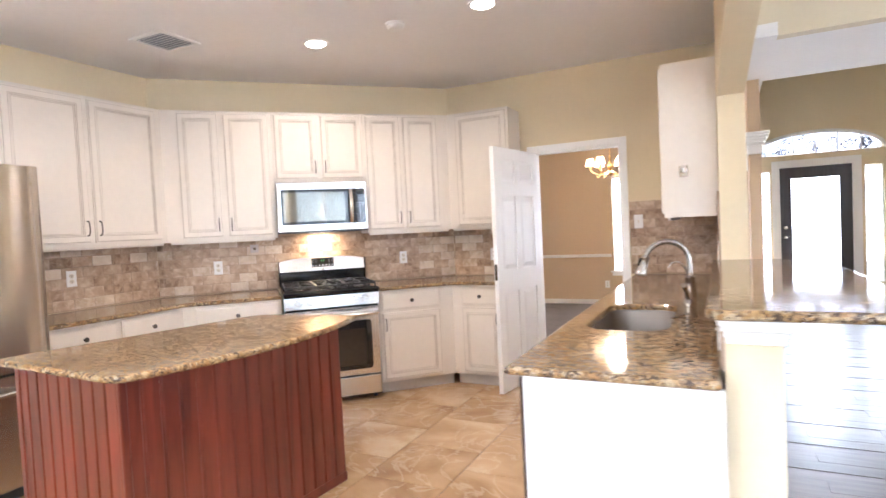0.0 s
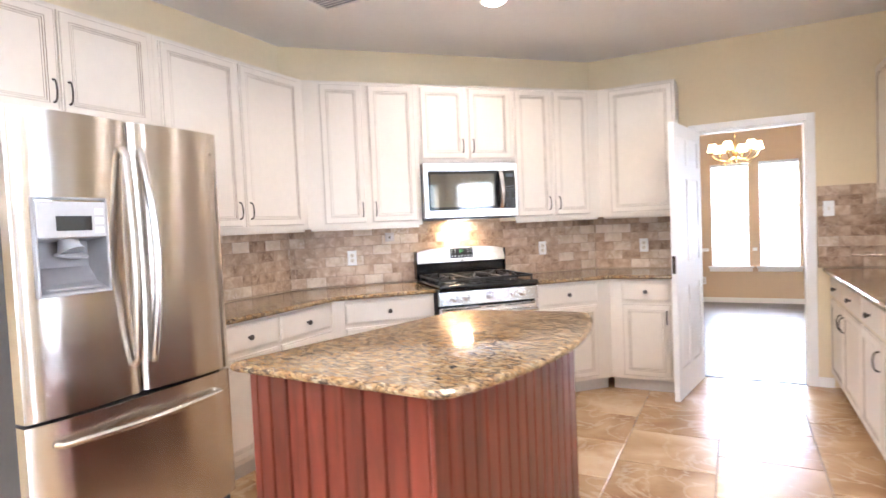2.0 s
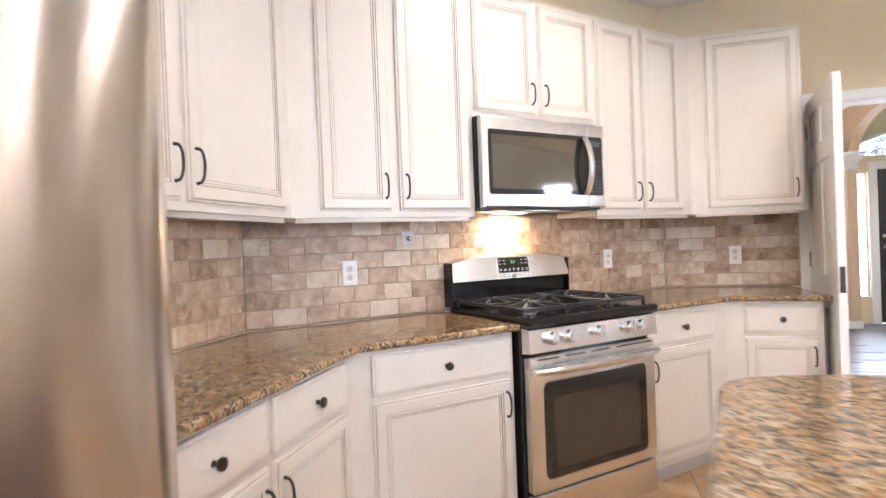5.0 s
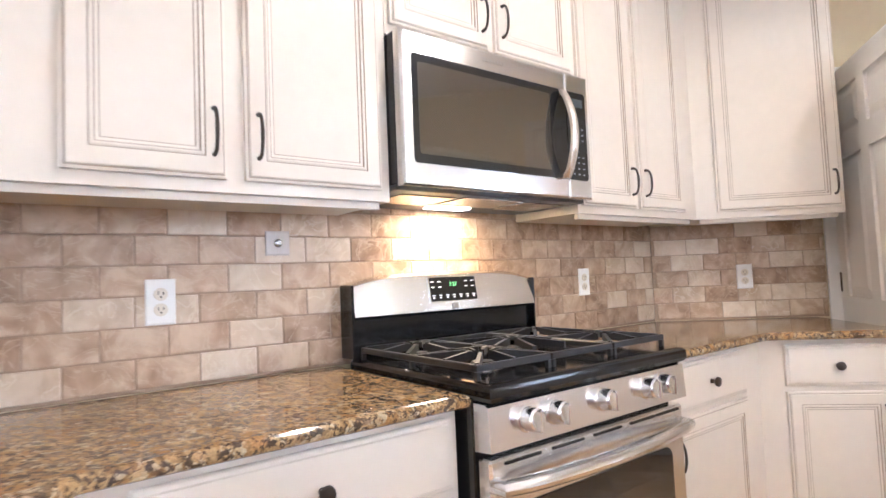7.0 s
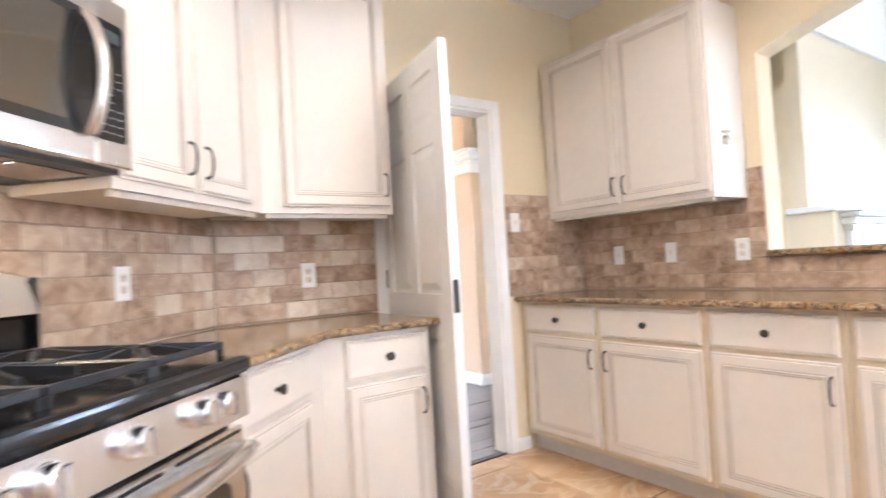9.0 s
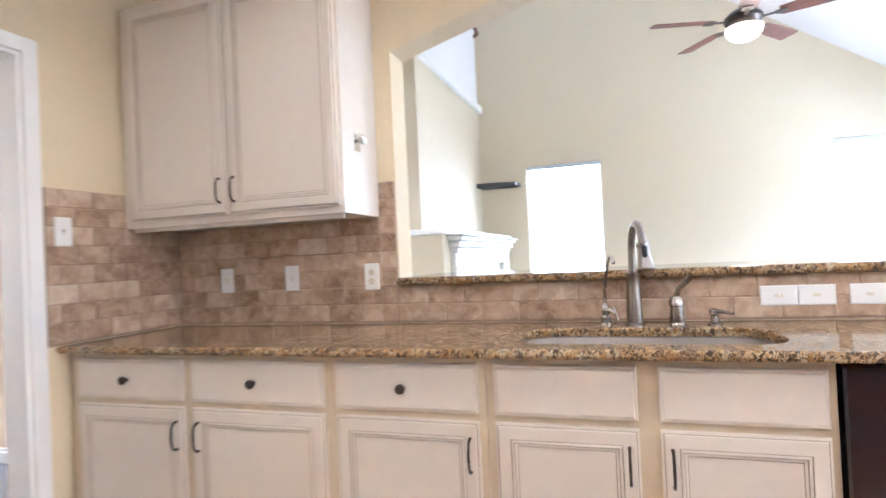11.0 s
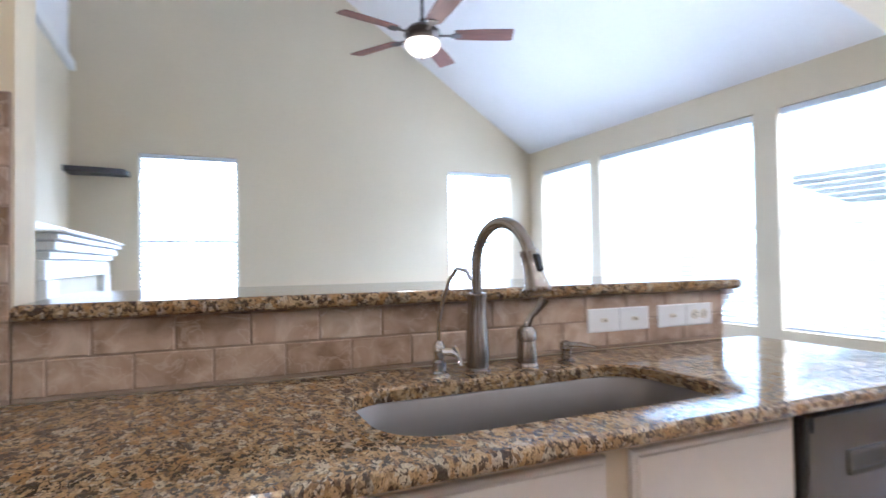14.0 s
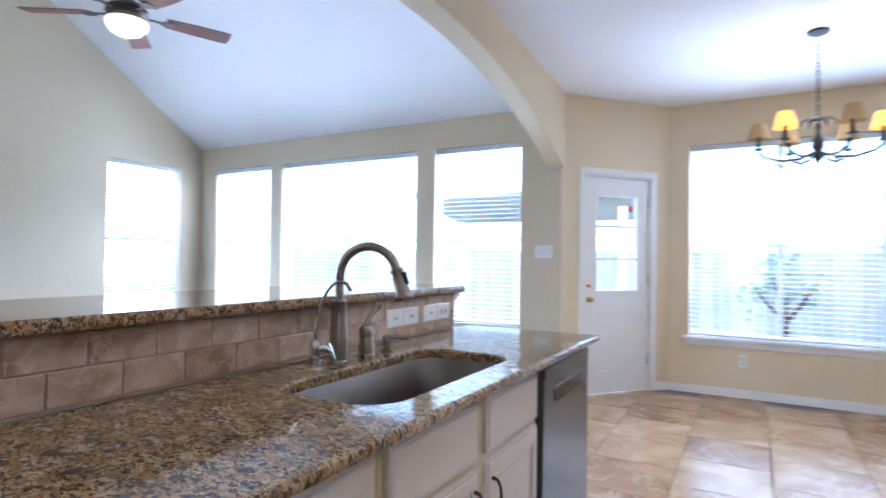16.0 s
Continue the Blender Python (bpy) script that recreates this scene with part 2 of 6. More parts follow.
FRAMEPAINT = material("face_frame_paint", (0.66, 0.55, 0.385), 0.45, noise_scale=25, vary=0.04, bump=0.015)
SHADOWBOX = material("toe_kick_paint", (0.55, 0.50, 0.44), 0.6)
GRANITE = granite_material()
CHERRY = wood_material("cherry_wood", (0.088, 0.015, 0.009), (0.19, 0.037, 0.020), 0.28, (6, 6, 0.6), 0.3)
FANWOOD = wood_material("fan_blade_wood", (0.10, 0.035, 0.02), (0.2, 0.075, 0.04), 0.6, (1, 6, 6), 0.0)
STEEL = steel_material("brushed_steel", (0.66, 0.61, 0.55), 0.22, (0.02, 0.02, 12), 0.94)
STEEL_H = steel_material("brushed_steel_level", (0.80, 0.785, 0.765), 0.21, (0.02, 0.02, 12))
DARKSTEEL = steel_material("dark_stainless", (0.13, 0.135, 0.15), 0.2, (0.02, 0.02, 12))
CHROME = material("polished_chrome", (0.78, 0.77, 0.75), 0.08, 1.0, vary=0.02, bump=0)
NICKEL = material("brushed_nickel", (0.40, 0.36, 0.32), 0.26, 1.0, vary=0.04, bump=0.01)
BRONZE = material("dark_bronze", (0.07, 0.055, 0.045), 0.35, 0.8, vary=0.1, bump=0.01)
BLACK = material("black_enamel", (0.012, 0.012, 0.013), 0.12, vary=0.1, bump=0.0)
IRON = material("cast_iron", (0.016, 0.016, 0.018), 0.42, vary=0.15, bump=0.06, bump_scale=300)
BLACKIRON = material("wrought_iron", (0.02, 0.02, 0.022), 0.5, 0.3, vary=0.15, bump=0.03)
DARKGLASS = material("black_glass", (0.018, 0.018, 0.02), 0.04, vary=0.05, bump=0.0, coat=0.5)
MWGLASS = material("screened_glass", (0.17, 0.15, 0.12), 0.05, 0.7, vary=0.04, bump=0.0, coat=1.0)
OVENSCREEN = material("oven_inner_glass", (0.045, 0.035, 0.028), 0.05, vary=0.1, bump=0.0, coat=0.5)
SINKSTEEL = steel_material("sink_steel", (0.27, 0.245, 0.225), 0.42, (0.02, 0.02, 12), 0.0)
GREYPLASTIC = material("grey_plastic", (0.35, 0.35, 0.36), 0.4, vary=0.04, bump=0.01)
DARKGREY = material("dark_grey_plastic", (0.06, 0.06, 0.065), 0.45, vary=0.08, bump=0.01)
WHITEPLASTIC = material("white_plastic", (0.84, 0.83, 0.80), 0.35, vary=0.01, bump=0.0)
IVORY = material("ivory_plastic", (0.72, 0.66, 0.55), 0.4, vary=0.02, bump=0.0)
BRASS = material("brass", (0.70, 0.50, 0.22), 0.25, 1.0, vary=0.05, bump=0.0)
GROUT = material("grout", (0.37, 0.27, 0.19), 0.9, noise_scale=90, vary=0.12, bump=0.1)
FLOORGROUT = material("floor_grout", (0.20, 0.15, 0.11), 0.9, noise_scale=90, vary=0.12, bump=0.1)
SPLASH = stone_tile_material("tumbled_travertine", [(0.0, (0.25, 0.155, 0.09)), (0.35, (0.385, 0.26, 0.165)), (0.7, (0.485, 0.345, 0.23)), (1.0, (0.60, 0.455, 0.32))],
                             (0.58, 0.45, 0.32), 0.42, 15, 2.1, 0.55)
SPLASH_PALE = stone_tile_material("pale_travertine", [(0.0, (0.44, 0.32, 0.21)), (0.35, (0.585, 0.465, 0.34)), (0.7, (0.665, 0.55, 0.425)), (1.0, (0.72, 0.62, 0.50))],
                                  (0.74, 0.66, 0.54), 0.42, 13, 1.7, 0.5)
FLOORTILE = stone_tile_material("floor_stone_tile", [(0.0, (0.30, 0.165, 0.078)), (0.35, (0.42, 0.255, 0.123)), (0.7, (0.52, 0.34, 0.178)), (1.0, (0.62, 0.44, 0.265))],
                                (0.64, 0.49, 0.32), 0.22, 3.0, 2.1)
nodes_of(FLOORTILE)[2].inputs["Specular IOR Level"].default_value = 0.7
PLANK = wood_material("grey_brown_laminate", (0.058, 0.047, 0.042), (0.125, 0.102, 0.088), 0.36, (1, 14, 14), 0.1)
GLASS = glass_material("window_glass")
FROST = emitter("lit_frosted_glass", (1.0, 0.84, 0.62), 0.75)
LIT = emitter("lit_lens", (1.0, 0.9, 0.75), 5.0)
SHADE = emitter("lit_fabric_shade", (1.0, 0.62, 0.14), 0.28)
# emission of the backdrop sheets, standing in for outdoor daylight
BACKDROP_GLOW = emitter("glowing_backdrop", (0.80, 0.94, 1.0), 0.52)
BLIND = material("blind_slat", (0.68, 0.70, 0.72), 0.5, vary=0.02, bump=0)


# ---- mesh helpers ----
def part(name, bm, mat, parent=None, label="", smooth=False, m=None):
    """Links a bmesh as one mesh object under a thing or a part."""
    bmesh.ops.recalc_face_normals(bm, faces=bm.faces)
    me = bpy.data.meshes.new(name)
    bm.to_mesh(me)
    bm.free()
    for x in (mat if isinstance(mat, (list, tuple)) else [mat]):
        me.materials.append(x)
    if smooth:
        for p in me.polygons:
            p.use_smooth = True
        me.set_sharp_from_angle(angle=radians(35))
    ob = new(name, me)
    if parent:
        ob.parent = parent
    if m:
        ob.matrix_basis = m
    return tagged(ob, label)


def thing(name, label, category, m=None, group=""):
    ob = new(name)
    ob.empty_display_size = 0.05
    if m:
        ob.matrix_basis = m
    return tagged(ob, label, category, group)


def box(bm, x0, x1, y0, y1, z0, z1, bevel=0.0, mat=0, seg=1):
    r = bmesh.ops.create_cube(bm, size=1, matrix=Matrix.Translation(((x0 + x1) / 2, (y0 + y1) / 2, (z0 + z1) / 2)) @ Matrix.Diagonal((abs(x1 - x0), abs(y1 - y0), abs(z1 - z0), 1)))
    vs = r["verts"]
    fs = {f for v in vs for f in v.link_faces}
    if bevel:
        es = {e for v in vs for e in v.link_edges}
        out = bmesh.ops.bevel(bm, geom=list(es), offset=bevel, segments=seg, affect="EDGES", profile=0.5)
        fs |= set(out["faces"])
    for f in fs:
        if f.is_valid:
            f.material_index = mat
    return bm


def boxes(*rows, bevel=0.0):
    bm = bmesh.new()
    for r in rows:
        box(bm, *r, bevel=bevel)
    return bm


def ring(bm, pts):
    return [bm.verts.new(p) for p in pts]


def bridge(bm, a, b, mat=0, closed=True):
    n = len(a)
    for i in range(n if closed else n - 1):
        f = bm.faces.new((a[i], a[(i + 1) % n], b[(i + 1) % n], b[i]))
        f.material_index = mat


def lathe(profile, n=16, m=None):
    """profile: (radius, z) rows; closed with caps."""
    bm = bmesh.new()
    prev = None
    for r, z in profile:
        cur = ring(bm, [(max(r, 1e-5) * math.cos(2 * math.pi * i / n), max(r, 1e-5) * math.sin(2 * math.pi * i / n), z) for i in range(n)])
        if prev:
            bridge(bm, prev, cur)
        else:
            bm.faces.new(cur)
        prev = cur
    bm.faces.new(prev)
    if m:
        bm.transform(m)
    return bm


def tube(bm, pts, radius, n=8, flat=1.0):
    """A round bar along pts; radius may be a list."""
    pts = [Vector(p) for p in pts]
    prev, up = None, Vector((0.123, 0.31, 0.94)).normalized()
    for i, p in enumerate(pts):
        d = (pts[min(i + 1, len(pts) - 1)] - pts[max(i - 1, 0)]).normalized()
        s = d.cross(up).normalized()
        up = s.cross(d).normalized()
        r = radius[i] if isinstance(radius, (list, tuple)) else radius
        cur = ring(bm, [p + (s * math.cos(2 * math.pi * k / n) + up * flat * math.sin(2 * math.pi * k / n)) * r for k in range(n)])
        if prev:
            bridge(bm, prev, cur)
        else:
            bm.faces.new(cur)
        prev = cur
    bm.faces.new(prev)
    return bm


def offset_poly(pts, d):
    """Moves a counter-clockwise outline inwards by d."""
    out, n = [], len(pts)
    for i in range(n):
        p, a, b = Vector(pts[i]), Vector(pts[i - 1]), Vector(pts[(i + 1) % n])
        n1 = Vector((-(p - a).y, (p - a).x)).normalized()
        n2 = Vector((-(b - p).y, (b - p).x)).normalized()
        m = (n1 + n2) / max(0.3, 1 + n1.dot(n2))
        out.append(p + m * d)
    return out


def slab(pts, z0, z1, r=0.012, hole=None):
    """A stone slab with a rounded edge all round; hole: a second outline cut through it."""
    bm = bmesh.new()
    rows = [(r, z0), (r * 0.3, z0 + r * 0.35), (0, z0 + r), (0, z1 - r), (r * 0.13, z1 - r * 0.5), (r * 0.5, z1 - r * 0.13), (r, z1)]
    first = prev = None
    for d, z in rows:
        cur = ring(bm, [(*p, z) for p in offset_poly(pts, d)])
        if prev:
            bridge(bm, prev, cur)
        first = first or cur
        prev = cur
    if not hole:
        bm.faces.new(prev), bm.faces.new(first)
        return bm
    a = ring(bm, [(*p, z1) for p in offset_poly(hole, -0.006)])
    b = ring(bm, [(*p, z1 - 0.006) for p in hole])
    c = ring(bm, [(*p, z0) for p in hole])
    bridge(bm, a, b), bridge(bm, b, c)
    es = [bm.edges.get((q[i], q[(i + 1) % len(q)])) for q in (prev, a) for i in range(len(q))]
    bmesh.ops.triangle_fill(bm, edges=es, use_beauty=True)
    es = [bm.edges.get((q[i], q[(i + 1) % len(q)])) for q in (first, c) for i in range(len(q))]
    bmesh.ops.triangle_fill(bm, edges=es, use_beauty=True)
    return bm


def rounded_rect(x0, x1, y0, y1, r, n=6):
    out = []
    for cx, cy, a in ((x1 - r, y0 + r, -90), (x1 - r, y1 - r, 0), (x0 + r, y1 - r, 90), (x0 + r, y0 + r, 180)):
        out += [(cx + r * math.cos(radians(a + 90 * i / n)), cy + r * math.sin(radians(a + 90 * i / n))) for i in range(n + 1)]
    return out


def panel(x0, x1, z0, z1, y, rows, bm=None):
    """A moulded front facing -y. rows: (inset, how far proud of y, material of the band that leads to it)."""
    bm = bm or bmesh.new()
    prev = None
    for d, h, mat in rows:
        cur = ring(bm, [(x0 + d, y - h, z0 + d), (x1 - d, y - h, z0 + d), (x1 - d, y - h, z1 - d), (x0 + d, y - h, z1 - d)])
        if prev:
            bridge(bm, prev, cur, mat)
        else:
            bm.faces.new(cur[::-1])
        prev = cur
    bm.faces.new(prev)
    return bm


DOOR_ROWS = [(0, 0, 0), (0, 0.012, 0), (0.006, 0.0135, 0), (0.0085, 0.0135, 1), (0.010, 0.018, 0), (0.013, 0.0187, 0), (0.0445, 0.0187, 0), (0.046, 0.0162, 1),
             (0.0475, 0.0165, 1), (0.0505, 0.0183, 0), (0.0545, 0.0183, 0), (0.056, 0.0152, 1), (0.0575, 0.0152, 1), (0.0635, 0.0142, 0), (0.0645, 0.0128, 1), (0.066, 0.0128, 1), (0.068, 0.0128, 0)]
DRAWER_ROWS = [(0, 0, 0), (0, 0.011, 0), (0.003, 0.014, 0), (0.009, 0.0145, 0), (0.012, 0.018, 0), (0.02, 0.0185, 0)]


def plate(x0, x1, z0, z1, r, y0, y1):
    """An upright plate with rounded corners, from y0 to y1."""
    bm = bmesh.new()
    out = rounded_rect(x0, x1, z0, z1, r)
    e = min(0.001, (y1 - y0) / 2)
    inner = rounded_rect(x0 + e, x1 - e, z0 + e, z1 - e, r - e)
    a, b, c = ring(bm, [(x, y1, z) for x, z in out]), ring(bm, [(x, y0 + e, z) for x, z in out]), ring(bm, [(x, y0, z) for x, z in inner])
    bridge(bm, a, b), bridge(bm, b, c), bm.faces.new(a), bm.faces.new(c)
    return bm


# ---- structure ----
def structure(name, bm, mat, label, m=None):
    return tagged(part(name, bm, mat, None, label, m=m), kind="structure")


def wall(name, m, x0, x1, z1, mat, openings=(), thick=0.12, z0=0.0, label="painted plaster wall"):
    """A wall along its own x with openings (a, b, bottom, top) cut through it."""
    bm = bmesh.new()
    at = x0
    for a, b, lo, hi in sorted(openings):
        box(bm, at, a, 0, thick, z0, z1)
        if lo > z0:
            box(bm, a, b, 0, thick, z0, lo)
        if hi < z1:
            box(bm, a, b, 0, thick, hi, z1)
        at = b
    box(bm, at, x1, 0, thick, z0, z1)
    return structure(name, bm, mat, label, m)


DOOR_X = (0.50, 1.26)
wall("wall_left", LEFT, 1.3, RY + 0.05, CEIL, WALL, label="tan painted kitchen wall behind the refrigerator")
wall("wall_range", RANGE, 0.0, RLEN, CEIL, WALL, label="tan painted wall behind the range")
wall("wall_north", NORTH, -0.35, XP + 0.15, CEIL, WALL, [(*DOOR_X, 0, 2.03)], label="tan painted wall with the dining room doorway")
wall("wall_sink", EAST, -YD - 0.12, -5.82, CEIL, WALL, thick=0.15, label="tan painted wall beside the pass-through")
wall("wall_bar", EAST, -5.82, -3.88, 1.077, WALL, thick=0.15, label="tan painted half wall under the bar top")

# arched header between kitchen and living room
bm = bmesh.new()
rows = []
for i in range(41):
    y = 5.82 - 4.5 * i / 40
    x = XP + 0.24 * i / 40
    z = 2.07 + 0.41 * max(0.0, 1 - ((y - 3.62) / 2.28) ** 2)
    rows.append((ring(bm, [(x, y, z), (x + 0.15, y, z), (x + 0.15, y, CEIL + 0.1), (x, y, CEIL + 0.1)])))
for a, b in zip(rows, rows[1:]):
    bridge(bm, a, b)
bm.faces.new(rows[0]), bm.faces.new(rows[-1])
structure("arch_header", bm, WALL, "tan arched header over the bar opening")

LRWIN = [(-6.89, -5.92, 0.60, 2.35), (-5.73, -3.82, 0.60, 2.35), (-3.60, -2.665, 0.60, 2.35)]
FARWIN = [(-6.085, -5.12, 0.60, 2.355), (-2.545, -1.62, 0.60, 2.345)]
wall("wall_living_back", BACK, -XF - 0.12, -2.25, 2.75, WALL_LR, LRWIN, label="beige living room wall with three tall windows")
wall("wall_living_far", FAR, -6.8, -YB + 0.12, 5.4, WALL_LR, FARWIN, label="tall beige living room gable wall")
wall("wall_living_fire", pose(0, 6.71, 0), 4.75, XF, 5.4, WALL_LR, label="beige fireplace wall")
wall("wall_living_upper", pose(0, 7.12, 0), 2.0, 4.9, 5.4, WALL_LR, z0=CEIL, label="beige wall above the hall opening")
wall("wall_kitchen_upper", EAST, -7.2, -YB, 5.4, WALL_LR, thick=0.15, z0=CEIL + 0.1, label="beige wall above the kitchen")
bm = bmesh.new()
out = [(XL - 0.2, 0.2), (2.42, 0.2), (2.36, 1.32), (2.10, 5.82), (2.10, YD + 0.1), (XL - 0.2, YD + 0.1)]
a, b = ring(bm, [(*p, CEIL) for p in out]), ring(bm, [(*p, CEIL + 0.1) for p in out])
bridge(bm, a, b), bm.faces.new(a), bm.faces.new(b)
structure("ceiling_kitchen", bm, CEILING, "flat white kitchen ceiling")
bm = bmesh.new()
a = ring(bm, [(2.42, 1.1, 2.49), (2.15, 5.25, 5.27), (2.15, 7.3, 5.27), (2.15, 7.3, 5.5), (2.42, 1.1, 5.5)])
b = ring(bm, [(7.5, 1.1, 2.49), (7.5, 5.25, 5.27), (7.5, 7.3, 5.27), (7.5, 7.3, 5.5), (7.5, 1.1, 5.5)])
bridge(bm, a, b), bm.faces.new(a), bm.faces.new(b)
structure("ceiling_living", bm, CEILING, "sloping white living room ceiling")

# breakfast nook
NOOK = pose(2.25, 1.32, 0, 0, 0, -130.2)
wall("wall_nook_door", NOOK, -0.02, 1.2, CEIL, WALL, [(0.21, 0.97, 0, 2.03)], label="tan angled nook wall with the patio door")
wall("wall_nook_bay", BAY, -1.51, 1.2, CEIL, WALL, [(-1.30, 0.95, 0.53, 2.35)], label="tan nook wall with a wide window")
wall("wall_nook_west", pose(-1.2, 0.42, 0, 0, 0, 139), -0.05, 1.4, CEIL, WALL, label="tan angled nook wall")

# dining room, hall and entry
wall("wall_dining_front", pose(0, 11.4, 0), -1.3, 2.35, CEIL, WALL_DIN, [(0.45, 0.965, 0.546, 2.1), (1.094, 1.6, 0.546, 2.1)], label="tan dining room wall with two narrow windows")
wall("wall_dining_west", pose(-1.2, 0, 0, 0, 0, 90), 6.9, 11.5, CEIL, WALL_DIN, label="tan dining room wall")
wall("wall_dining_south", pose(0, 7.12, 0, 0, 0, 180), 0.35, 1.3, CEIL, WALL_DIN, label="tan dining room wall")
wall("wall_entry", pose(0, 11.55, 0), 2.3, 5.4, 2.15, WALL, [(2.48, 2.70, 0.35, 1.98), (2.80, 3.70, 0, 2.03), (3.82, 4.04, 0.35, 1.98)], label="tan entry wall with the front door")
wall("wall_entry_upper", pose(0, 11.55, 0), 2.3, 5.4, 5.4, WALL, [(2.50, 4.02, 2.2, 2.52)], z0=2.15, label="tall tan wall above the front door")
wall("wall_entry_side", pose(5.4, 0, 0, 0, 0, -90), -11.7, -6.835, 5.4, WALL, label="tan entry wall")
# added wall that keeps the sun from entering above the dining ceiling
structure("sun_block_wall", boxes((2.30, 2.42, 7.24, 11.55, CEIL + 0.1, 5.3)), WALL, "added tall tan wall above the dining room, blocking the sun")
bm = bmesh.new()
box(bm, -1.3, 2.45, YD + 0.1, 11.5, CEIL, CEIL + 0.1)
box(bm, 2.45, 5.5, 7.24, 8.76, CEIL + 0.002, CEIL + 0.1)
box(bm, 2.3, 5.5, 7.3, 11.7, 5.3, 5.4)
structure("ceiling_hall", bm, CEILING, "flat white hall and dining ceiling")
bm = bmesh.new()
box(bm, XL - 0.3, 2.06, 0.2, YD + 0.02, -0.12, -0.007)
structure("floor_kitchen", bm, FLOORGROUT, "brown grout bed of the kitchen floor")
bm = bmesh.new()
box(bm, 2.06, 7.5, 0.2, 12, -0.12, -0.003)
box(bm, -1.4, 2.06, YD + 0.02, 12, -0.12, -0.003)
floor_living = structure("floor_living", bm, PLANK, "grey-brown laminate floor")
ground = bmesh.new()
box(ground, -60, 60, -60, 70, -0.3, -0.15)
structure("ground", ground, material("lawn", (0.32, 0.33, 0.25), 0.9, noise_scale=8, vary=0.3), "pale sunlit lawn outside")
# glowing sheets added outside the windows in place of a bright hazy distance
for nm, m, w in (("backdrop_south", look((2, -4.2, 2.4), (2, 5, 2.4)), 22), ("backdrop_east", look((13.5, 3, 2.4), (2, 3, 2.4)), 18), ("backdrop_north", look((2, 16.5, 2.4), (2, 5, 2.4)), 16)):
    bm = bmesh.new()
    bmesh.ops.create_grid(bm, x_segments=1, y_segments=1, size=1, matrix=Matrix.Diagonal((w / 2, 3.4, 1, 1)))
    structure("backdrop", bm, BACKDROP_GLOW, "glowing backdrop sheet standing in for overexposed daylight", m)


# ---- garden seen through the blinds ----
def shrub(x, y, z, w, h, seed, label, mat):
    r = random.Random(seed)
    t = thing("garden_tree", label, "tree", pose(x, y, z))
    bm = bmesh.new()
    tube(bm, [(0, 0, -0.02), (0.02, 0.01, h * 0.3), (0.0, 0.03, h * 0.6)], [0.07, 0.055, 0.03], 7)
    for k in range(5):
        a = 1.26 * k
        tube(bm, [(0, 0, h * 0.35), (w * 0.2 * math.cos(a), w * 0.2 * math.sin(a), h * 0.55), (w * 0.35 * math.cos(a), w * 0.35 * math.sin(a), h * 0.75)], [0.03, 0.02, 0.008], 5)
    part("trunk", bm, FANWOOD, t)
    bm = bmesh.new()
    for k in range(120):
        a, e, q = r.uniform(0, 6.28), r.uniform(-0.7, 1.5), r.random() ** 0.5
        c = Vector((w / 2 * q * math.cos(a) * math.cos(e), w / 2 * q * math.sin(a) * math.cos(e), h * 0.62 + h * 0.4 * q * math.sin(e)))
        u = Vector((r.uniform(-1, 1), r.uniform(-1, 1), r.uniform(-1, 1))).normalized()
        v = u.orthogonal().normalized()
        g = r.uniform(0.05, 0.11)
        bm.faces.new([bm.verts.new(c + u * g), bm.verts.new(c + v * g * 0.45), bm.verts.new(c - u * g), bm.verts.new(c - v * g * 0.45)])
    tagged(part("crown", bm, mat, t, "pale sunlit leaves"), kind="stuff")


LEAF = material("leaves", (0.20, 0.27, 0.17), 0.6, noise_scale=6, vary=0.3, bump=0)
n, l, b = nodes_of(LEAF)
tl, mixer = n.new("ShaderNodeBsdfTranslucent"), n.new("ShaderNodeMixShader")
tl.inputs[0].default_value = (0.62, 0.72, 0.58, 1)
l.new(b.outputs[0], mixer.inputs[1]), l.new(tl.outputs[0], mixer.inputs[2])
l.new(mixer.outputs[0], n["Material Output"].inputs[0])
FENCEWOOD = wood_material("fence_wood", (0.70, 0.68, 0.64), (0.80, 0.77, 0.73), 0.8, (6, 6, 0.6))
for sx, sy, sw, sh, sd in ((0.35, -3.2, 1.3, 1.5, 1), (-1.5, -3.3, 1.4, 1.9, 2)):
    shrub(sx, sy, -0.15, sw, sh, sd, "leafy garden tree outside the window", LEAF)
fence = thing("garden_fence", "weathered wooden fence behind the garden", "fence", pose(-6, -3.8, -0.15))
bm = boxes((0, 0.142, -0.01, 0.01, 0, 1.55))
board = part("board", bm, FENCEWOOD, fence).data
for k in range(1, 110):
    o = new("board", board)
    o.parent, o.matrix_basis = fence, pose(0.15 * k, 0, 0)
part("rail", boxes((0, 16.5, 0.01, 0.05, 1.2, 1.28)), FENCEWOOD, fence)
pc = thing("patio_cover", "grey shingled patio cover on posts outside the windows", "patio roof", pose(3.7, -2.2, -0.15))
bm = bmesh.new()
a = ring(bm, [(-1.5, -0.9, 2.05), (1.9, -0.9, 2.05), (1.9, 0.8, 2.35), (-1.5, 0.8, 2.35)])
b = ring(bm, [(-1.5, -0.9, 2.17), (1.9, -0.9, 2.17), (1.9, 0.8, 2.47), (-1.5, 0.8, 2.47)])
bridge(bm, a, b), bm.faces.new(a), bm.faces.new(b)
part("roof", bm, material("shingle", (0.46, 0.45, 0.44), 0.9, noise_scale=30, vary=0.3), pc)
for px, py in ((-1.4, -0.8), (1.8, -0.8), (-1.4, 0.7), (1.8, 0.7)):
    part("post", boxes((px - 0.05, px + 0.05, py - 0.05, py + 0.05, 0, 2.12)), TRIM, pc)


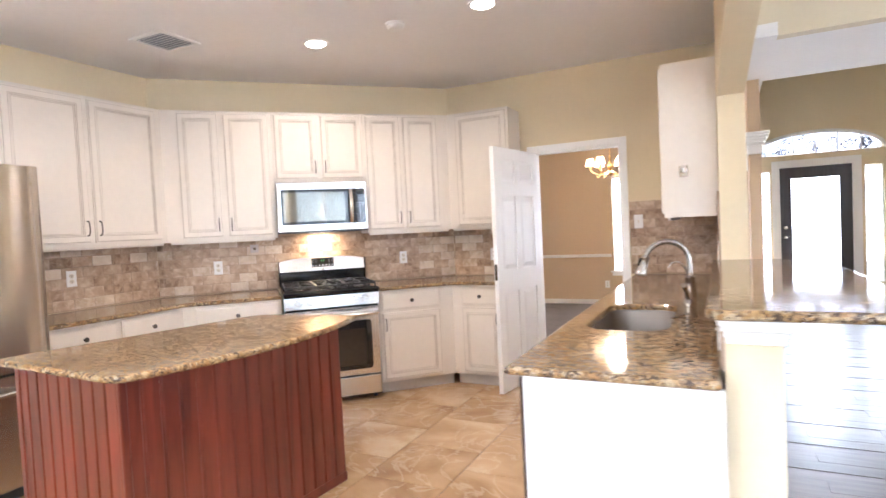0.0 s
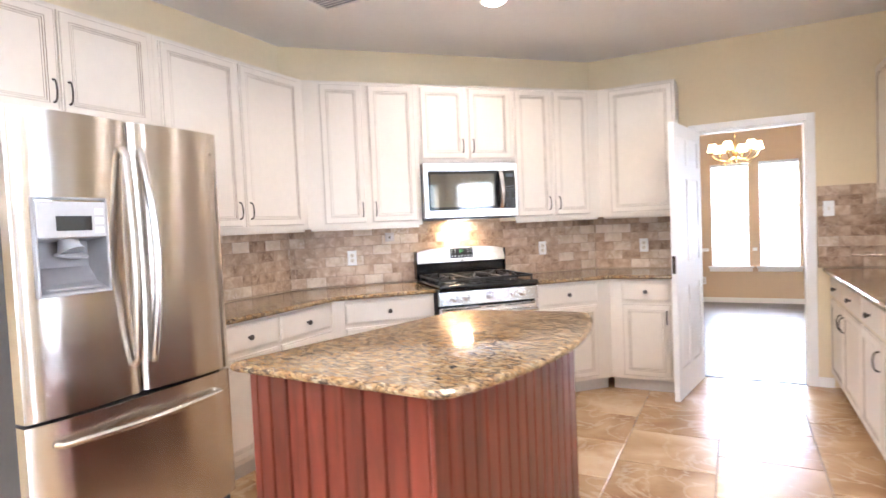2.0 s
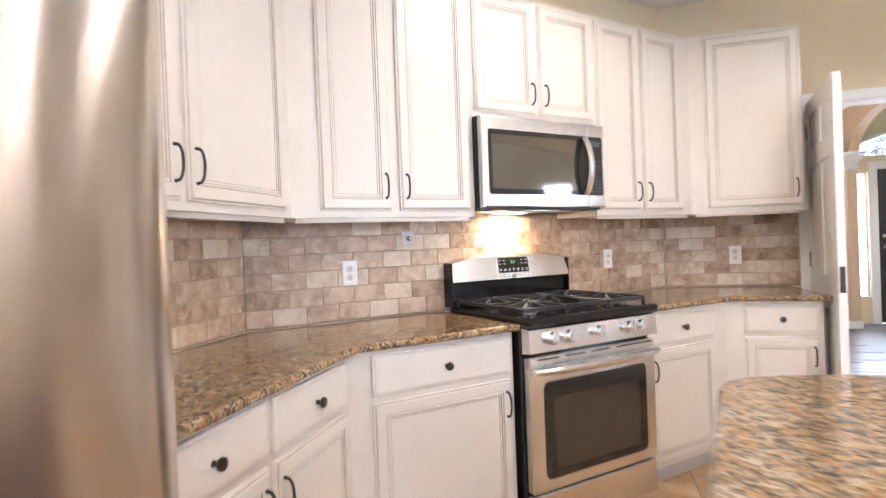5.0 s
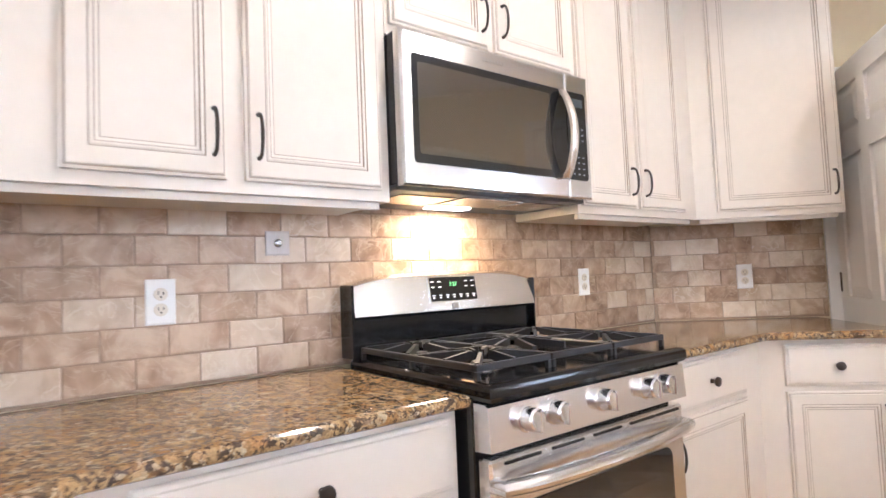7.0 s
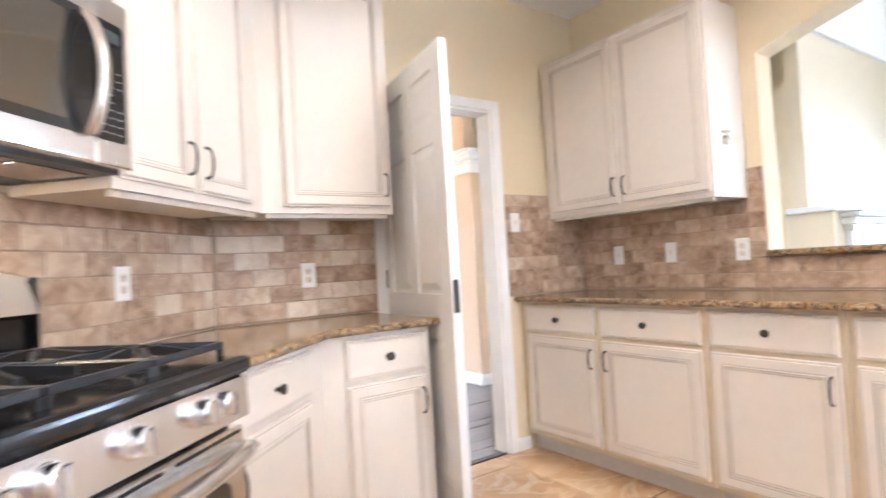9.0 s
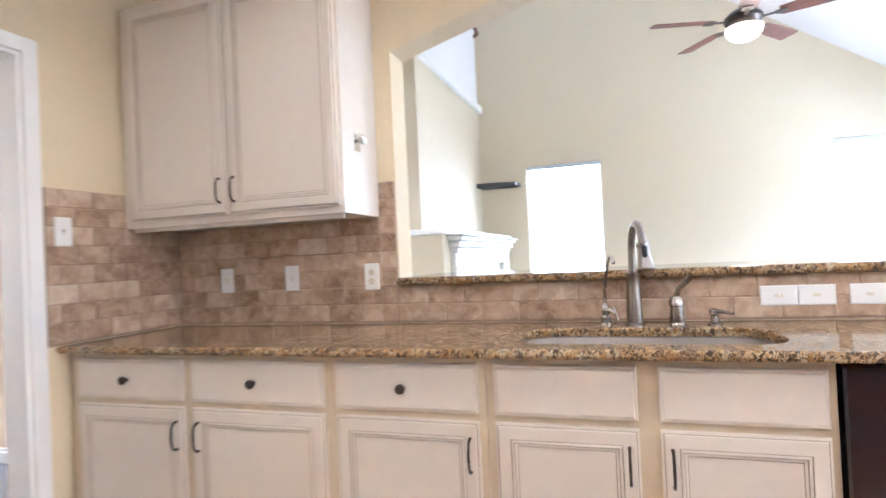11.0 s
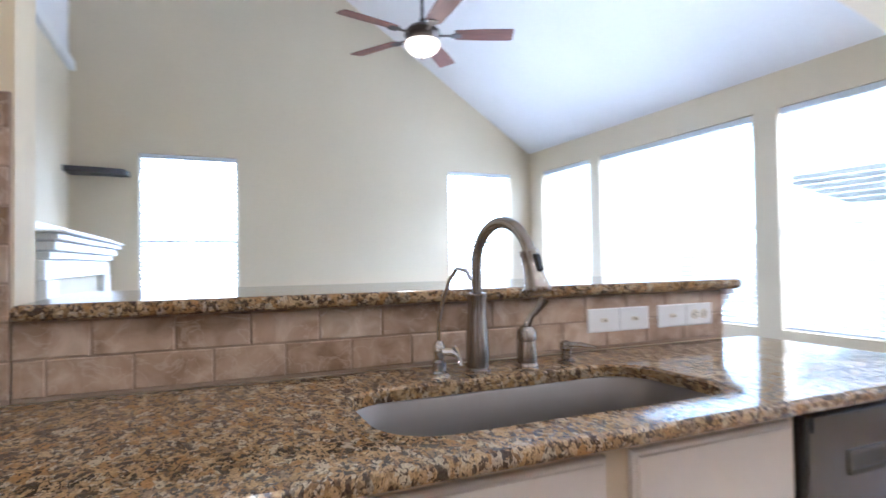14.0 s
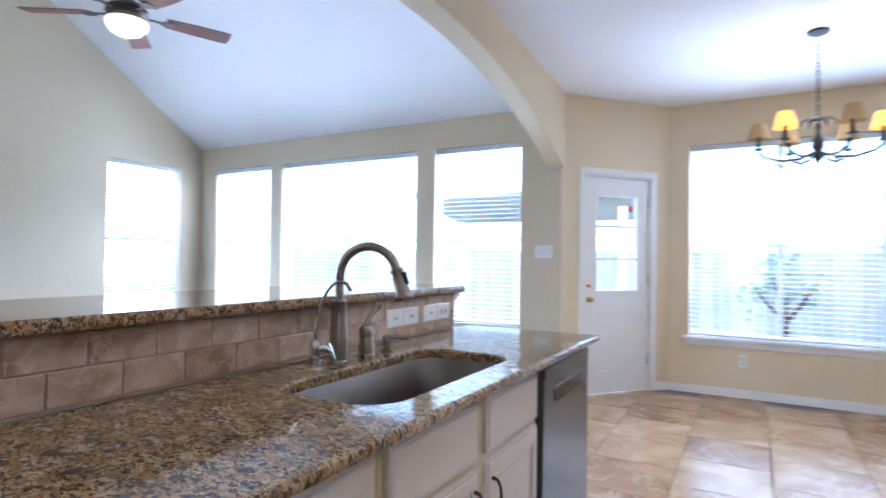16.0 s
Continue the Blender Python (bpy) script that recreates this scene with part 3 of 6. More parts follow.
# ---- trim ----
def baseboard(m, x0, x1, label="white painted baseboard"):
    bm = bmesh.new()
    box(bm, x0, x1, -0.014, 0, 0, 0.06)
    box(bm, x0, x1, -0.010, 0, 0.06, 0.075)
    return structure("baseboard", bm, TRIM, label, m)


def casing(m, x0, x1, z1, w=0.058, label="white door casing", sides=(-1, 1), depth=0.12):
    bm = bmesh.new()
    for s in sides:
        y = (-0.016, 0) if s < 0 else (depth, depth + 0.016)
        box(bm, x0 - w, x0, *y, 0, z1 + w, 0.003)
        box(bm, x1, x1 + w, *y, 0, z1 + w, 0.003)
        box(bm, x0, x1, *y, z1, z1 + w, 0.003)
    box(bm, x0, x0 + 0.014, 0, depth, 0, z1)
    box(bm, x1 - 0.014, x1, 0, depth, 0, z1)
    box(bm, x0 + 0.014, x1 - 0.014, 0, depth, z1 - 0.014, z1)
    return structure("door_casing", bm, TRIM, label, m)


casing(NORTH, *DOOR_X, 2.03)
casing(NOOK, 0.21, 0.97, 2.03)
casing(pose(0, 11.55, 0), 2.80, 3.70, 2.03, 0.09)
baseboard(NORTH, 1.32, 1.42)
baseboard(NOOK, 0.0, 0.15), baseboard(NOOK, 1.03, 1.17)
baseboard(BAY, -1.49, 1.2)
baseboard(BACK, -7.2, -2.25), baseboard(pose(0, 11.4, 0), -1.2, 2.3), baseboard(FAR, -6.7, -1.4)
bm = boxes((-1.2, 0.41, -0.02, 0, 0.78, 0.83), (1.0, 1.06, -0.02, 0, 0.78, 0.83), (1.64, 2.3, -0.02, 0, 0.78, 0.83), bevel=0.006)
structure("trim", bm, TRIM, "white chair rail in the dining room", pose(0, 11.4, 0))
bm = boxes((-1.2, 2.3, -0.05, 0, CEIL - 0.09, CEIL), (-1.2, 2.3, -0.09, -0.05, CEIL - 0.04, CEIL))
structure("trim", bm, TRIM, "white crown moulding in the dining room", pose(0, 11.4, 0))
bm = boxes((DOOR_X[0], DOOR_X[1], 0.012, 0.03, -0.004, 0.005), bevel=0.002)
structure("threshold", bm, BRONZE, "dark metal threshold strip", NORTH)


# ---- windows ----
def window(m, x0, x1, z0, z1, panes=1, blinds=True, sill=False, label="white framed sash window with blinds", drop=0.0, tilt=14, depth=0.12):
    """A window set in its opening; slats hang inside it."""
    w = structure("window", boxes((x0, x1, 0.08, 0.115, z0, z0 + 0.04), (x0, x1, 0.08, 0.115, z1 - 0.04, z1)), TRIM, label, m)
    fr = bmesh.new()
    step = (x1 - x0) / panes
    zm = (z0 + z1) / 2 - 0.05
    for i in range(panes + 1):
        c = x0 + i * step
        h = 0.028 if 0 < i < panes else 0.02
        box(fr, max(x0, c - h), min(x1, c + h), 0.08, 0.115, z0 + 0.04, z1 - 0.04)
    part("window_frame", fr, TRIM, w)
    for i in range(panes):
        a, b = x0 + i * step + 0.03, x0 + (i + 1) * step - 0.03
        part("meeting_rail", boxes((a, b, 0.075, 0.11, zm - 0.018, zm + 0.018)), TRIM, w)
        for lo, hi in ((z0 + 0.04, zm - 0.018), (zm + 0.018, z1 - 0.04)):
            g = part("pane", boxes((a, b, 0.094, 0.098, lo, hi)), GLASS, w)
            g.visible_shadow = False
    if sill:
        part("window_sill", boxes((x0 - 0.05, x1 + 0.05, -0.05, 0.08, z0 - 0.02, z0 + 0.005), bevel=0.004), TRIM, w)
        part("apron", boxes((x0 - 0.03, x1 + 0.03, -0.014, 0, z0 - 0.075, z0 - 0.02), bevel=0.003), TRIM, w)
    if blinds:
        bl = thing("window_blind", "white horizontal slat blind hanging in the window", "blind", m)
        part("headrail", boxes((x0 + 0.008, x1 - 0.008, 0.015, 0.06, z1 - 0.05, z1 - 0.004), bevel=0.004), BLIND, bl)
        for i in range(panes):
            a, b = x0 + i * step + (0.012 if i == 0 else 0.004), x0 + (i + 1) * step - (0.012 if i == panes - 1 else 0.004)
            bm = bmesh.new()
            z = z1 - 0.075
            t = radians(tilt)
            while z > z0 + 0.05 + drop:
                q = ring(bm, [(a, 0.038 - 0.0235 * math.cos(t), z - 0.0235 * math.sin(t)), (b, 0.038 - 0.0235 * math.cos(t), z - 0.0235 * math.sin(t)),
                              (b, 0.038, z + 0.003), (a, 0.038, z + 0.003), (a, 0.038 + 0.0235 * math.cos(t), z + 0.0235 * math.sin(t)), (b, 0.038 + 0.0235 * math.cos(t), z + 0.0235 * math.sin(t))])
                bm.faces.new(q[:4]), bm.faces.new((q[3], q[2], q[5], q[4]))
                z -= 0.043
            bmesh.ops.solidify(bm, geom=bm.faces[:], thickness=0.0025)
            tagged(part("slats", bm, BLIND, bl), kind="stuff")
            part("bottom_rail", boxes((a, b, 0.018, 0.058, z0 + 0.012 + drop, z0 + 0.032 + drop), bevel=0.004), BLIND, bl)
            for cx in (a + 0.12, b - 0.124):
                part("lift_cord", boxes((cx, cx + 0.004, 0.011, 0.013, z0 + 0.03 + drop, z1 - 0.05)), BLIND, bl)
    return w


for (a, b, lo, hi), n in zip(LRWIN, (1, 2, 1)):
    window(BACK, a, b, lo, hi, n, tilt=5)
for a, b, lo, hi in FARWIN:
    window(FAR, a, b, lo, hi, 1, tilt=22)
window(BAY, -1.30, 0.95, 0.53, 2.35, 3, sill=True, tilt=4, label="wide white nook window with blinds and a sill")
window(pose(0, 11.4, 0), 0.45, 0.965, 0.546, 2.1, 1, sill=True, tilt=40)
window(pose(0, 11.4, 0), 1.094, 1.6, 0.546, 2.1, 1, sill=True, tilt=40)


# ---- doors ----
def door_leaf(parent, w, h, thick, mat, rows):
    """A moulded leaf in its own frame: x from 0 to w, both faces panelled. rows: (x0, x1, z0, z1)."""
    bm = bmesh.new()
    box(bm, 0, w, -thick / 2 + 0.011, thick / 2 - 0.011, 0, h)
    xs = sorted({0, w, *[r[0] for r in rows], *[r[1] for r in rows]})
    zs = sorted({0, h, *[r[2] for r in rows], *[r[3] for r in rows]})
    for s in (-1, 1):
        for xa, xb in zip(xs, xs[1:]):
            for za, zb in zip(zs, zs[1:]):
                hole = any(r[0] <= (xa + xb) / 2 <= r[1] and r[2] <= (za + zb) / 2 <= r[3] for r in rows)
                if not hole:
                    y = sorted((s * (thick / 2 - 0.011), s * thick / 2))
                    box(bm, xa, xb, *y, za, zb)
        for xa, xb, za, zb in rows:
            tmp = panel(xa + 0.006, xb - 0.006, za + 0.006, zb - 0.006, 0, [(0, 0, 0), (0.012, 0.0015, 0), (0.04, 0.0095, 0), (0.044, 0.0095, 0)])
            tmp.transform(Matrix.Translation((0, s * (thick / 2 - 0.0115), 0)) @ (Matrix.Identity(4) if s < 0 else Matrix.Diagonal((1, -1, 1, 1))))
            me = bpy.data.meshes.new("tmp")
            tmp.to_mesh(me), tmp.free()
            bm.from_mesh(me)
            bpy.data.meshes.remove(me)
    return part("leaf", bm, mat, parent)


SIX = [(0.09, 0.34, 0.22, 0.82), (0.42, 0.67, 0.22, 0.82), (0.09, 0.34, 1.0, 1.62), (0.42, 0.67, 1.0, 1.62), (0.09, 0.34, 1.72, 1.92), (0.42, 0.67, 1.72, 1.92)]
kd = tagged(thing("door", "white six-panel interior door standing wide open into the kitchen", "door", pose(0.512, 6.985, 0.008, 0, 0, -100)), kind="structure")
door_leaf(kd, 0.76, 2.015, 0.036, TRIM, SIX)
for z in (0.25, 1.02, 1.8):
    part("hinge", boxes((-0.012, 0.02, -0.022, -0.017, z, z + 0.09), bevel=0.002), BRONZE, kd)
part("latch_plate", boxes((0.7595, 0.762, -0.012, 0.012, 0.93, 1.06)), BRONZE, kd, "dark latch plate")
pd = tagged(thing("door", "white patio door with a three-pane window in its upper half", "door", NOOK), kind="structure")
bm = boxes((0.225, 0.335, 0.02, 0.06, 0.012, 2.01), (0.845, 0.955, 0.02, 0.06, 0.012, 2.01), (0.335, 0.845, 0.02, 0.06, 0.012, 0.94), (0.335, 0.845, 0.02, 0.06, 1.86, 2.01), bevel=0.002)
for xa, xb in ((0.37, 0.57), (0.61, 0.81)):
    panel(xa, xb, 0.2, 0.78, 0.0195, [(0, -0.0005, 0), (0, 0.003, 0), (0.016, 0.0, 0), (0.022, 0.0, 0), (0.045, 0.0035, 0)], bm)
part("leaf", bm, TRIM, pd)
part("window_frame", boxes((0.335, 0.36, 0.012, 0.066, 0.94, 1.86), (0.82, 0.845, 0.012, 0.066, 0.94, 1.86), (0.36, 0.82, 0.012, 0.066, 0.94, 0.96), (0.36, 0.82, 0.012, 0.066, 1.84, 1.86)), TRIM, pd)
for z in (1.243, 1.547):
    part("muntin", boxes((0.36, 0.82, 0.02, 0.06, z, z + 0.02)), TRIM, pd)
for za, zb in ((0.96, 1.243), (1.263, 1.547), (1.567, 1.84)):
    part("pane", boxes((0.36, 0.82, 0.038, 0.042, za, zb)), GLASS, pd).visible_shadow = False
part("sticker", boxes((0.735, 0.785, 0.0365, 0.038, 1.70, 1.765)), material("red_sticker", (0.62, 0.06, 0.09), 0.5, vary=0.1, bump=0), pd, "small red sticker on the glass")
part("knob", lathe([(0.026, 0), (0.026, 0.004), (0.01, 0.006), (0.01, 0.028), (0.024, 0.034), (0.027, 0.046), (0.018, 0.058)], 14, pose(0.28, 0.02, 0.88, 90)), BRASS, pd, "round brass knob", True)
part("deadbolt", lathe([(0.024, 0), (0.024, 0.008), (0.018, 0.012), (0.006, 0.013), (0.006, 0.024)], 14, pose(0.28, 0.02, 1.01, 90)), BRASS, pd, "brass deadbolt", True)
for z in (0.25, 1.0, 1.75):
    part("hinge", boxes((0.95, 0.965, 0.012, 0.02, z, z + 0.1), bevel=0.002), NICKEL, pd)
fd = tagged(thing("door", "dark wooden front door with a tall bright glass panel", "door", pose(0, 11.55, 0)), kind="structure")
DARKWOOD = wood_material("dark_door_wood", (0.018, 0.012, 0.012), (0.04, 0.028, 0.026), 0.3, (6, 6, 0.6))
part("leaf", boxes((2.815, 2.96, 0.03, 0.075, 0.01, 2.015), (3.54, 3.685, 0.03, 0.075, 0.01, 2.015), (2.96, 3.54, 0.03, 0.075, 0.01, 0.35), (2.96, 3.54, 0.03, 0.075, 1.85, 2.015), bevel=0.002), DARKWOOD, fd)
part("pane", boxes((2.96, 3.54, 0.05, 0.055, 0.35, 1.85)), GLASS, fd).visible_shadow = False
part("handle", lathe([(0.026, 0), (0.026, 0.006), (0.01, 0.01), (0.01, 0.03), (0.026, 0.04), (0.018, 0.055)], 12, pose(2.88, 0.03, 1.0, 90)), NICKEL, fd, "", True)
part("deadbolt", lathe([(0.026, 0), (0.026, 0.012), (0.01, 0.015)], 12, pose(2.88, 0.03, 1.14, 90)), NICKEL, fd, "", True)
for a, b in ((2.48, 2.70), (3.82, 4.04)):
    w = structure("window", boxes((a, a + 0.02, 0.03, 0.09, 0.35, 1.98), (b - 0.02, b, 0.03, 0.09, 0.35, 1.98), *[(a + 0.02, b - 0.02, 0.03, 0.09, z, z + 0.015) for z in (0.35, 0.68, 1.0, 1.32, 1.64, 1.96)]), TRIM, "narrow sidelight window beside the front door", pose(0, 11.55, 0))
    part("pane", boxes((a + 0.02, b - 0.02, 0.06, 0.064, 0.35, 1.96)), GLASS, w).visible_shadow = False

# arched transom with dark scrollwork over the front door
tr = thing("arched_transom", "white arched transom window with dark scrolled ironwork", "window", pose(0, 11.55, 0))


def arc_z(x, base=2.2, rise=0.30):
    return base + rise * math.sqrt(max(0.0, 1 - ((x - 3.26) / 0.80) ** 2))


bm = bmesh.new()
tube(bm, [(2.46 + 1.6 * i / 32, -0.02, arc_z(2.46 + 1.6 * i / 32)) for i in range(33)], 0.028, 6)
part("arch_trim", bm, TRIM, tr, smooth=True)
bm = bmesh.new()
prev = None
for i in range(33):
    x = 2.46 + 1.6 * i / 32
    cur = ring(bm, [(x, -0.004, arc_z(x)), (x, -0.004, 2.62), (x, 0.0, 2.62), (x, 0.0, arc_z(x))])
    if prev:
        bridge(bm, prev, cur)
    prev = cur
part("spandrel", bm, WALL, tr)
random.seed(4)
bm = bmesh.new()
for i in range(54):
    cx, cz = random.uniform(2.55, 3.97), 0
    cz = random.uniform(2.22, max(2.23, arc_z(cx) - 0.05))
    r, a0 = random.uniform(0.03, 0.08), random.uniform(0, 6)
    tube(bm, [(cx + r * (1 - k / 18) * math.cos(a0 + k * 0.5), 0.03, cz + r * (1 - k / 18) * math.sin(a0 + k * 0.5)) for k in range(14)], 0.007, 5)
# the shade of the porch outside is put into this pane's grey
PORCHGREY = material("porch_shade_glass", (0.40, 0.40, 0.45), 0.3, noise_scale=60, vary=0.15, bump=0.05)
n, l, b = nodes_of(PORCHGREY)
tl, mixer = n.new("ShaderNodeBsdfTranslucent"), n.new("ShaderNodeMixShader")
tl.inputs[0].default_value, mixer.inputs[0].default_value = (0.34, 0.34, 0.39, 1), 0.75
l.new(b.outputs[0], mixer.inputs[1]), l.new(tl.outputs[0], mixer.inputs[2])
l.new(mixer.outputs[0], n["Material Output"].inputs[0])
pane = bmesh.new()
lo, hi = [], []
for i in range(33):
    x = 2.47 + 1.58 * i / 32
    lo.append(pane.verts.new((x, 0.045, 2.19))), hi.append(pane.verts.new((x, 0.045, arc_z(x) + 0.01)))
for i in range(32):
    pane.faces.new((lo[i], lo[i + 1], hi[i + 1], hi[i]))
part("pane", pane, PORCHGREY, tr, "grey pane standing in for the shaded porch behind")
for i in range(1, 6):
    x = 2.46 + 1.6 * i / 6
    part("muntin", boxes((x - 0.008, x + 0.008, 0.022, 0.036, 2.2, arc_z(x) - 0.01)), TRIM, tr)
tagged(part("scrollwork", bm, IRON, tr, "dark scrolled ironwork"), kind="stuff")


# ---- columns and arch between dining room and hall ----
def column(x, y, label):
    c = thing("square_column", label, "column", pose(x, y, 0))
    hx, hy = 0.055, 0.15
    part("shaft", boxes((-hx, hx, -hy, hy, 0, 2.07)), WALL_DIN, c)
    part("base", boxes((-hx - 0.014, hx + 0.014, -hy - 0.014, hy + 0.014, 0, 0.075), (-hx - 0.009, hx + 0.009, -hy - 0.009, hy + 0.009, 0.075, 0.1), bevel=0.004), TRIM, c)
    for o, za, zb in ((0.012, 1.98, 2.07), (0.024, 2.07, 2.10), (0.045, 2.10, 2.14), (0.065, 2.14, 2.17), (0.075, 2.17, 2.2)):
        part("capital", boxes((-hx - o, hx + o, -hy - o, hy + o, za, zb), bevel=0.005), TRIM, c)
    return c


column(2.35, 8.69, "tan square column with a stepped white capital")
column(2.35, 11.24, "tan square column with a stepped white capital by the front wall")
bm = bmesh.new()
rows = []
for i in range(25):
    y = 8.62 + 2.77 * i / 24
    z = 2.2 + 0.42 * math.sqrt(max(0, 1 - ((y - 9.96) / 1.05) ** 2)) if abs(y - 9.96) < 1.05 else 2.2
    rows.append(ring(bm, [(2.295, y, z), (2.405, y, z), (2.405, y, CEIL), (2.295, y, CEIL)]))
for a, b in zip(rows, rows[1:]):
    bridge(bm, a, b)
bm.faces.new(rows[0]), bm.faces.new(rows[-1])
structure("arch_header", bm, WALL_DIN, "tan arch between the dining room and the hall")


# ---- cabinets ----
def pull(parent, x, y, z, vertical=True, length=0.1):
    """An arched bronze bar pull; y is the front that it sits on."""
    bm = bmesh.new()
    pts = []
    for i in range(11):
        a = math.pi * i / 10
        pts.append((0, -0.028 * math.sin(a) ** 0.6 if 0 < i < 10 else 0.0, -length / 2 * math.cos(a)))
    tube(bm, pts, [0.0055, 0.0045, 0.004, 0.004, 0.0042, 0.0045, 0.0042, 0.004, 0.004, 0.0045, 0.0055], 8)
    m = pose(x, y, z) if vertical else pose(x, y, z, 0, 90)
    bm.transform(m)
    return part("handle", bm, BRONZE, parent, "dark bronze arched handle", True)


def knob(parent, x, y, z):
    return part("knob", lathe([(0.008, 0), (0.006, 0.012), (0.014, 0.017), (0.0165, 0.022), (0.015, 0.028), (0.006, 0.031)], 14, pose(x, y, z, 90)), BRONZE, parent, "round dark bronze knob", True)


def cab_door(c, x0, x1, z0, z1, y, handle="", up=False):
    """handle: 'l' or 'r', the side it sits on; up: a door above eye level, with its handle low."""
    d = part("door", panel(x0, x1, z0, z1, y, DOOR_ROWS), [CAB, GLAZE], c)
    if handle:
        pull(d, x0 + 0.028 if handle == "l" else x1 - 0.028, y - 0.019, z0 + 0.10 if up else z1 - 0.10)
    return d


def drawer(c, x0, x1, z0, z1, y, with_knob=True):
    d = part("drawer_front", panel(x0, x1, z0, z1, y, DRAWER_ROWS), CAB, c)
    if with_knob:
        knob(d, (x0 + x1) / 2, y - 0.018, (z0 + z1) / 2)
    return d


def base_cabinet(m, x0, x1, cols, label, depth=0.60, group="base cabinets", hollow=False, frame_mat=None):
    """cols: (x0, x1, drawer's knob, door handle side or '') for each drawer with a door under it."""
    frame_mat = frame_mat or CAB
    c = thing("base_cabinet", label, "cabinet", m, group)
    f = -depth + 0.02
    if hollow:
        part("body", boxes((x0, x1, f + 0.02, -0.004, 0.1, 0.6)), CAB, c)
        part("face_frame", boxes((x0, x1, f, f + 0.02, 0.1, 0.884)), frame_mat, c)
        part("side_panel", boxes((x0, x0 + 0.018, f + 0.02, -0.004, 0.6, 0.884)), CAB, c)
        part("side_panel", boxes((x1 - 0.018, x1, f + 0.02, -0.004, 0.6, 0.884)), CAB, c)
    else:
        part("body", boxes((x0, x1, f, -0.004, 0.1, 0.884)), frame_mat, c)
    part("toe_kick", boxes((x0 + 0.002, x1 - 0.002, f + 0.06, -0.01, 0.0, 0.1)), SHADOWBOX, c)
    for a, b, k, h in cols:
        drawer(c, a, b, 0.712, 0.862, f, k)
        if h:
            cab_door(c, a, b, 0.125, 0.69, f, h)
    return c


def upper_cabinet(m, x0, x1, cols, label, z0=1.372, z1=2.42, depth=0.34, group="wall cabinets", crown=True):
    c = thing("wall_cabinet", label, "cabinet", m, group)
    f = -depth + 0.02
    part("body", boxes((x0, x1, f, -0.004, z0, z1)), CAB, c)
    part("underside_recess", boxes((x0 + 0.02, x1 - 0.02, f + 0.02, f + 0.035, z0 - 0.018, z0)), CAB, c)
    for a, b, h in cols:
        cab_door(c, a, b, z0 + 0.028, z1 - 0.022, f, h, True)
    return c


UPPER = "cream glazed wall cabinet with two raised-panel doors"
# left wall
upper_cabinet(LEFT, 2.93, 3.87, [(2.96, 3.395, "r"), (3.405, 3.84, "l")], "short cream glazed cabinet over the refrigerator", z0=1.90)
upper_cabinet(LEFT, 2.0, 2.928, [(2.03, 2.455, "r"), (2.465, 2.9, "l")], UPPER)
upper_cabinet(LEFT, 3.872, RY - 0.1325, [(3.90, 4.40, "r"), (4.43, 4.945, "l")], "cream glazed wall cabinet beside the refrigerator")
base_cabinet(LEFT, 3.90, RY - 0.24, [(3.925, 4.37, True, "r"), (4.40, 4.85, True, "l")], "cream base cabinet beside the refrigerator")
# range wall
MW0, MW1 = 0.97, 1.73
s0, s1 = 0.1325, RLEN - 0.1325
upper_cabinet(RANGE, s0, MW0 - 0.002, [(s0 + 0.115, 0.55, "r"), (0.59, 0.94, "l")], UPPER)
upper_cabinet(RANGE, MW0, MW1, [(MW0 + 0.012, 1.336, "r"), (1.364, MW1 - 0.012, "l")], "short cream glazed cabinet over the microwave", z0=1.83)
upper_cabinet(RANGE, MW1 + 0.002, s1, [(MW1 + 0.02, 2.06, "r"), (2.09, 2.41, "l")], UPPER)
base_cabinet(RANGE, 0.24, 0.955, [(0.325, 0.935, True, "r")], "cream base cabinet with a wide drawer beside the range")
base_cabinet(RANGE, 1.745, RLEN - 0.24, [(1.765, 2.28, True, "l")], "cream base cabinet with one door beside the range")
# door wall
upper_cabinet(NORTH, -0.2175, 0.375, [(-0.13, 0.36, "r")], "single-door cream glazed wall cabinet by the doorway")
base_cabinet(NORTH, -0.11, 0.36, [(-0.02, 0.335, True, "r")], "narrow cream base cabinet by the open door")
# sink side
upper_cabinet(EAST, -6.985, -5.90, [(-6.94, -6.435, "r"), (-6.42, -5.915, "l")], "cream glazed wall cabinet above the sink counter", z0=1.38, z1=2.36)
base_cabinet(EAST, -6.985, -5.832, [(-6.94, -6.433, True, "r"), (-6.393, -5.854, True, "l")], "cream base cabinet with two drawers and two doors", depth=0.62, frame_mat=FRAMEPAINT)
base_cabinet(EAST, -5.83, -5.307, [(-5.81, -5.33, True, "r")], "cream base cabinet with one drawer and one door", depth=0.62, frame_mat=FRAMEPAINT)
base_cabinet(EAST, -5.305, -4.40, [(-5.28, -4.875, False, "r"), (-4.82, -4.42, False, "l")], "cream sink base cabinet with false drawer fronts", depth=0.62, hollow=True, frame_mat=FRAMEPAINT)
end = thing("end_panel", "white painted end panel of the peninsula", "panel", EAST)
part("board", boxes((-3.80, -3.775, -0.60, -0.002, 0.0, 0.884), bevel=0.002), TRIM, end)

# ---- bottle opener on the cabinet's side ----
bo = thing("bottle_opener", "small chrome wall-mounted bottle opener", "bottle opener", EAST @ pose(-5.9005, -0.20, 1.672))
part("plate", boxes((0.0, 0.004, -0.027, 0.027, -0.036, 0.036), bevel=0.002), CHROME, bo)
bm = bmesh.new()
tube(bm, [(0.004, 0, 0.012), (0.018, 0, 0.016), (0.03, 0, 0.006), (0.032, 0, -0.012)], [0.016, 0.019, 0.019, 0.013], 10)
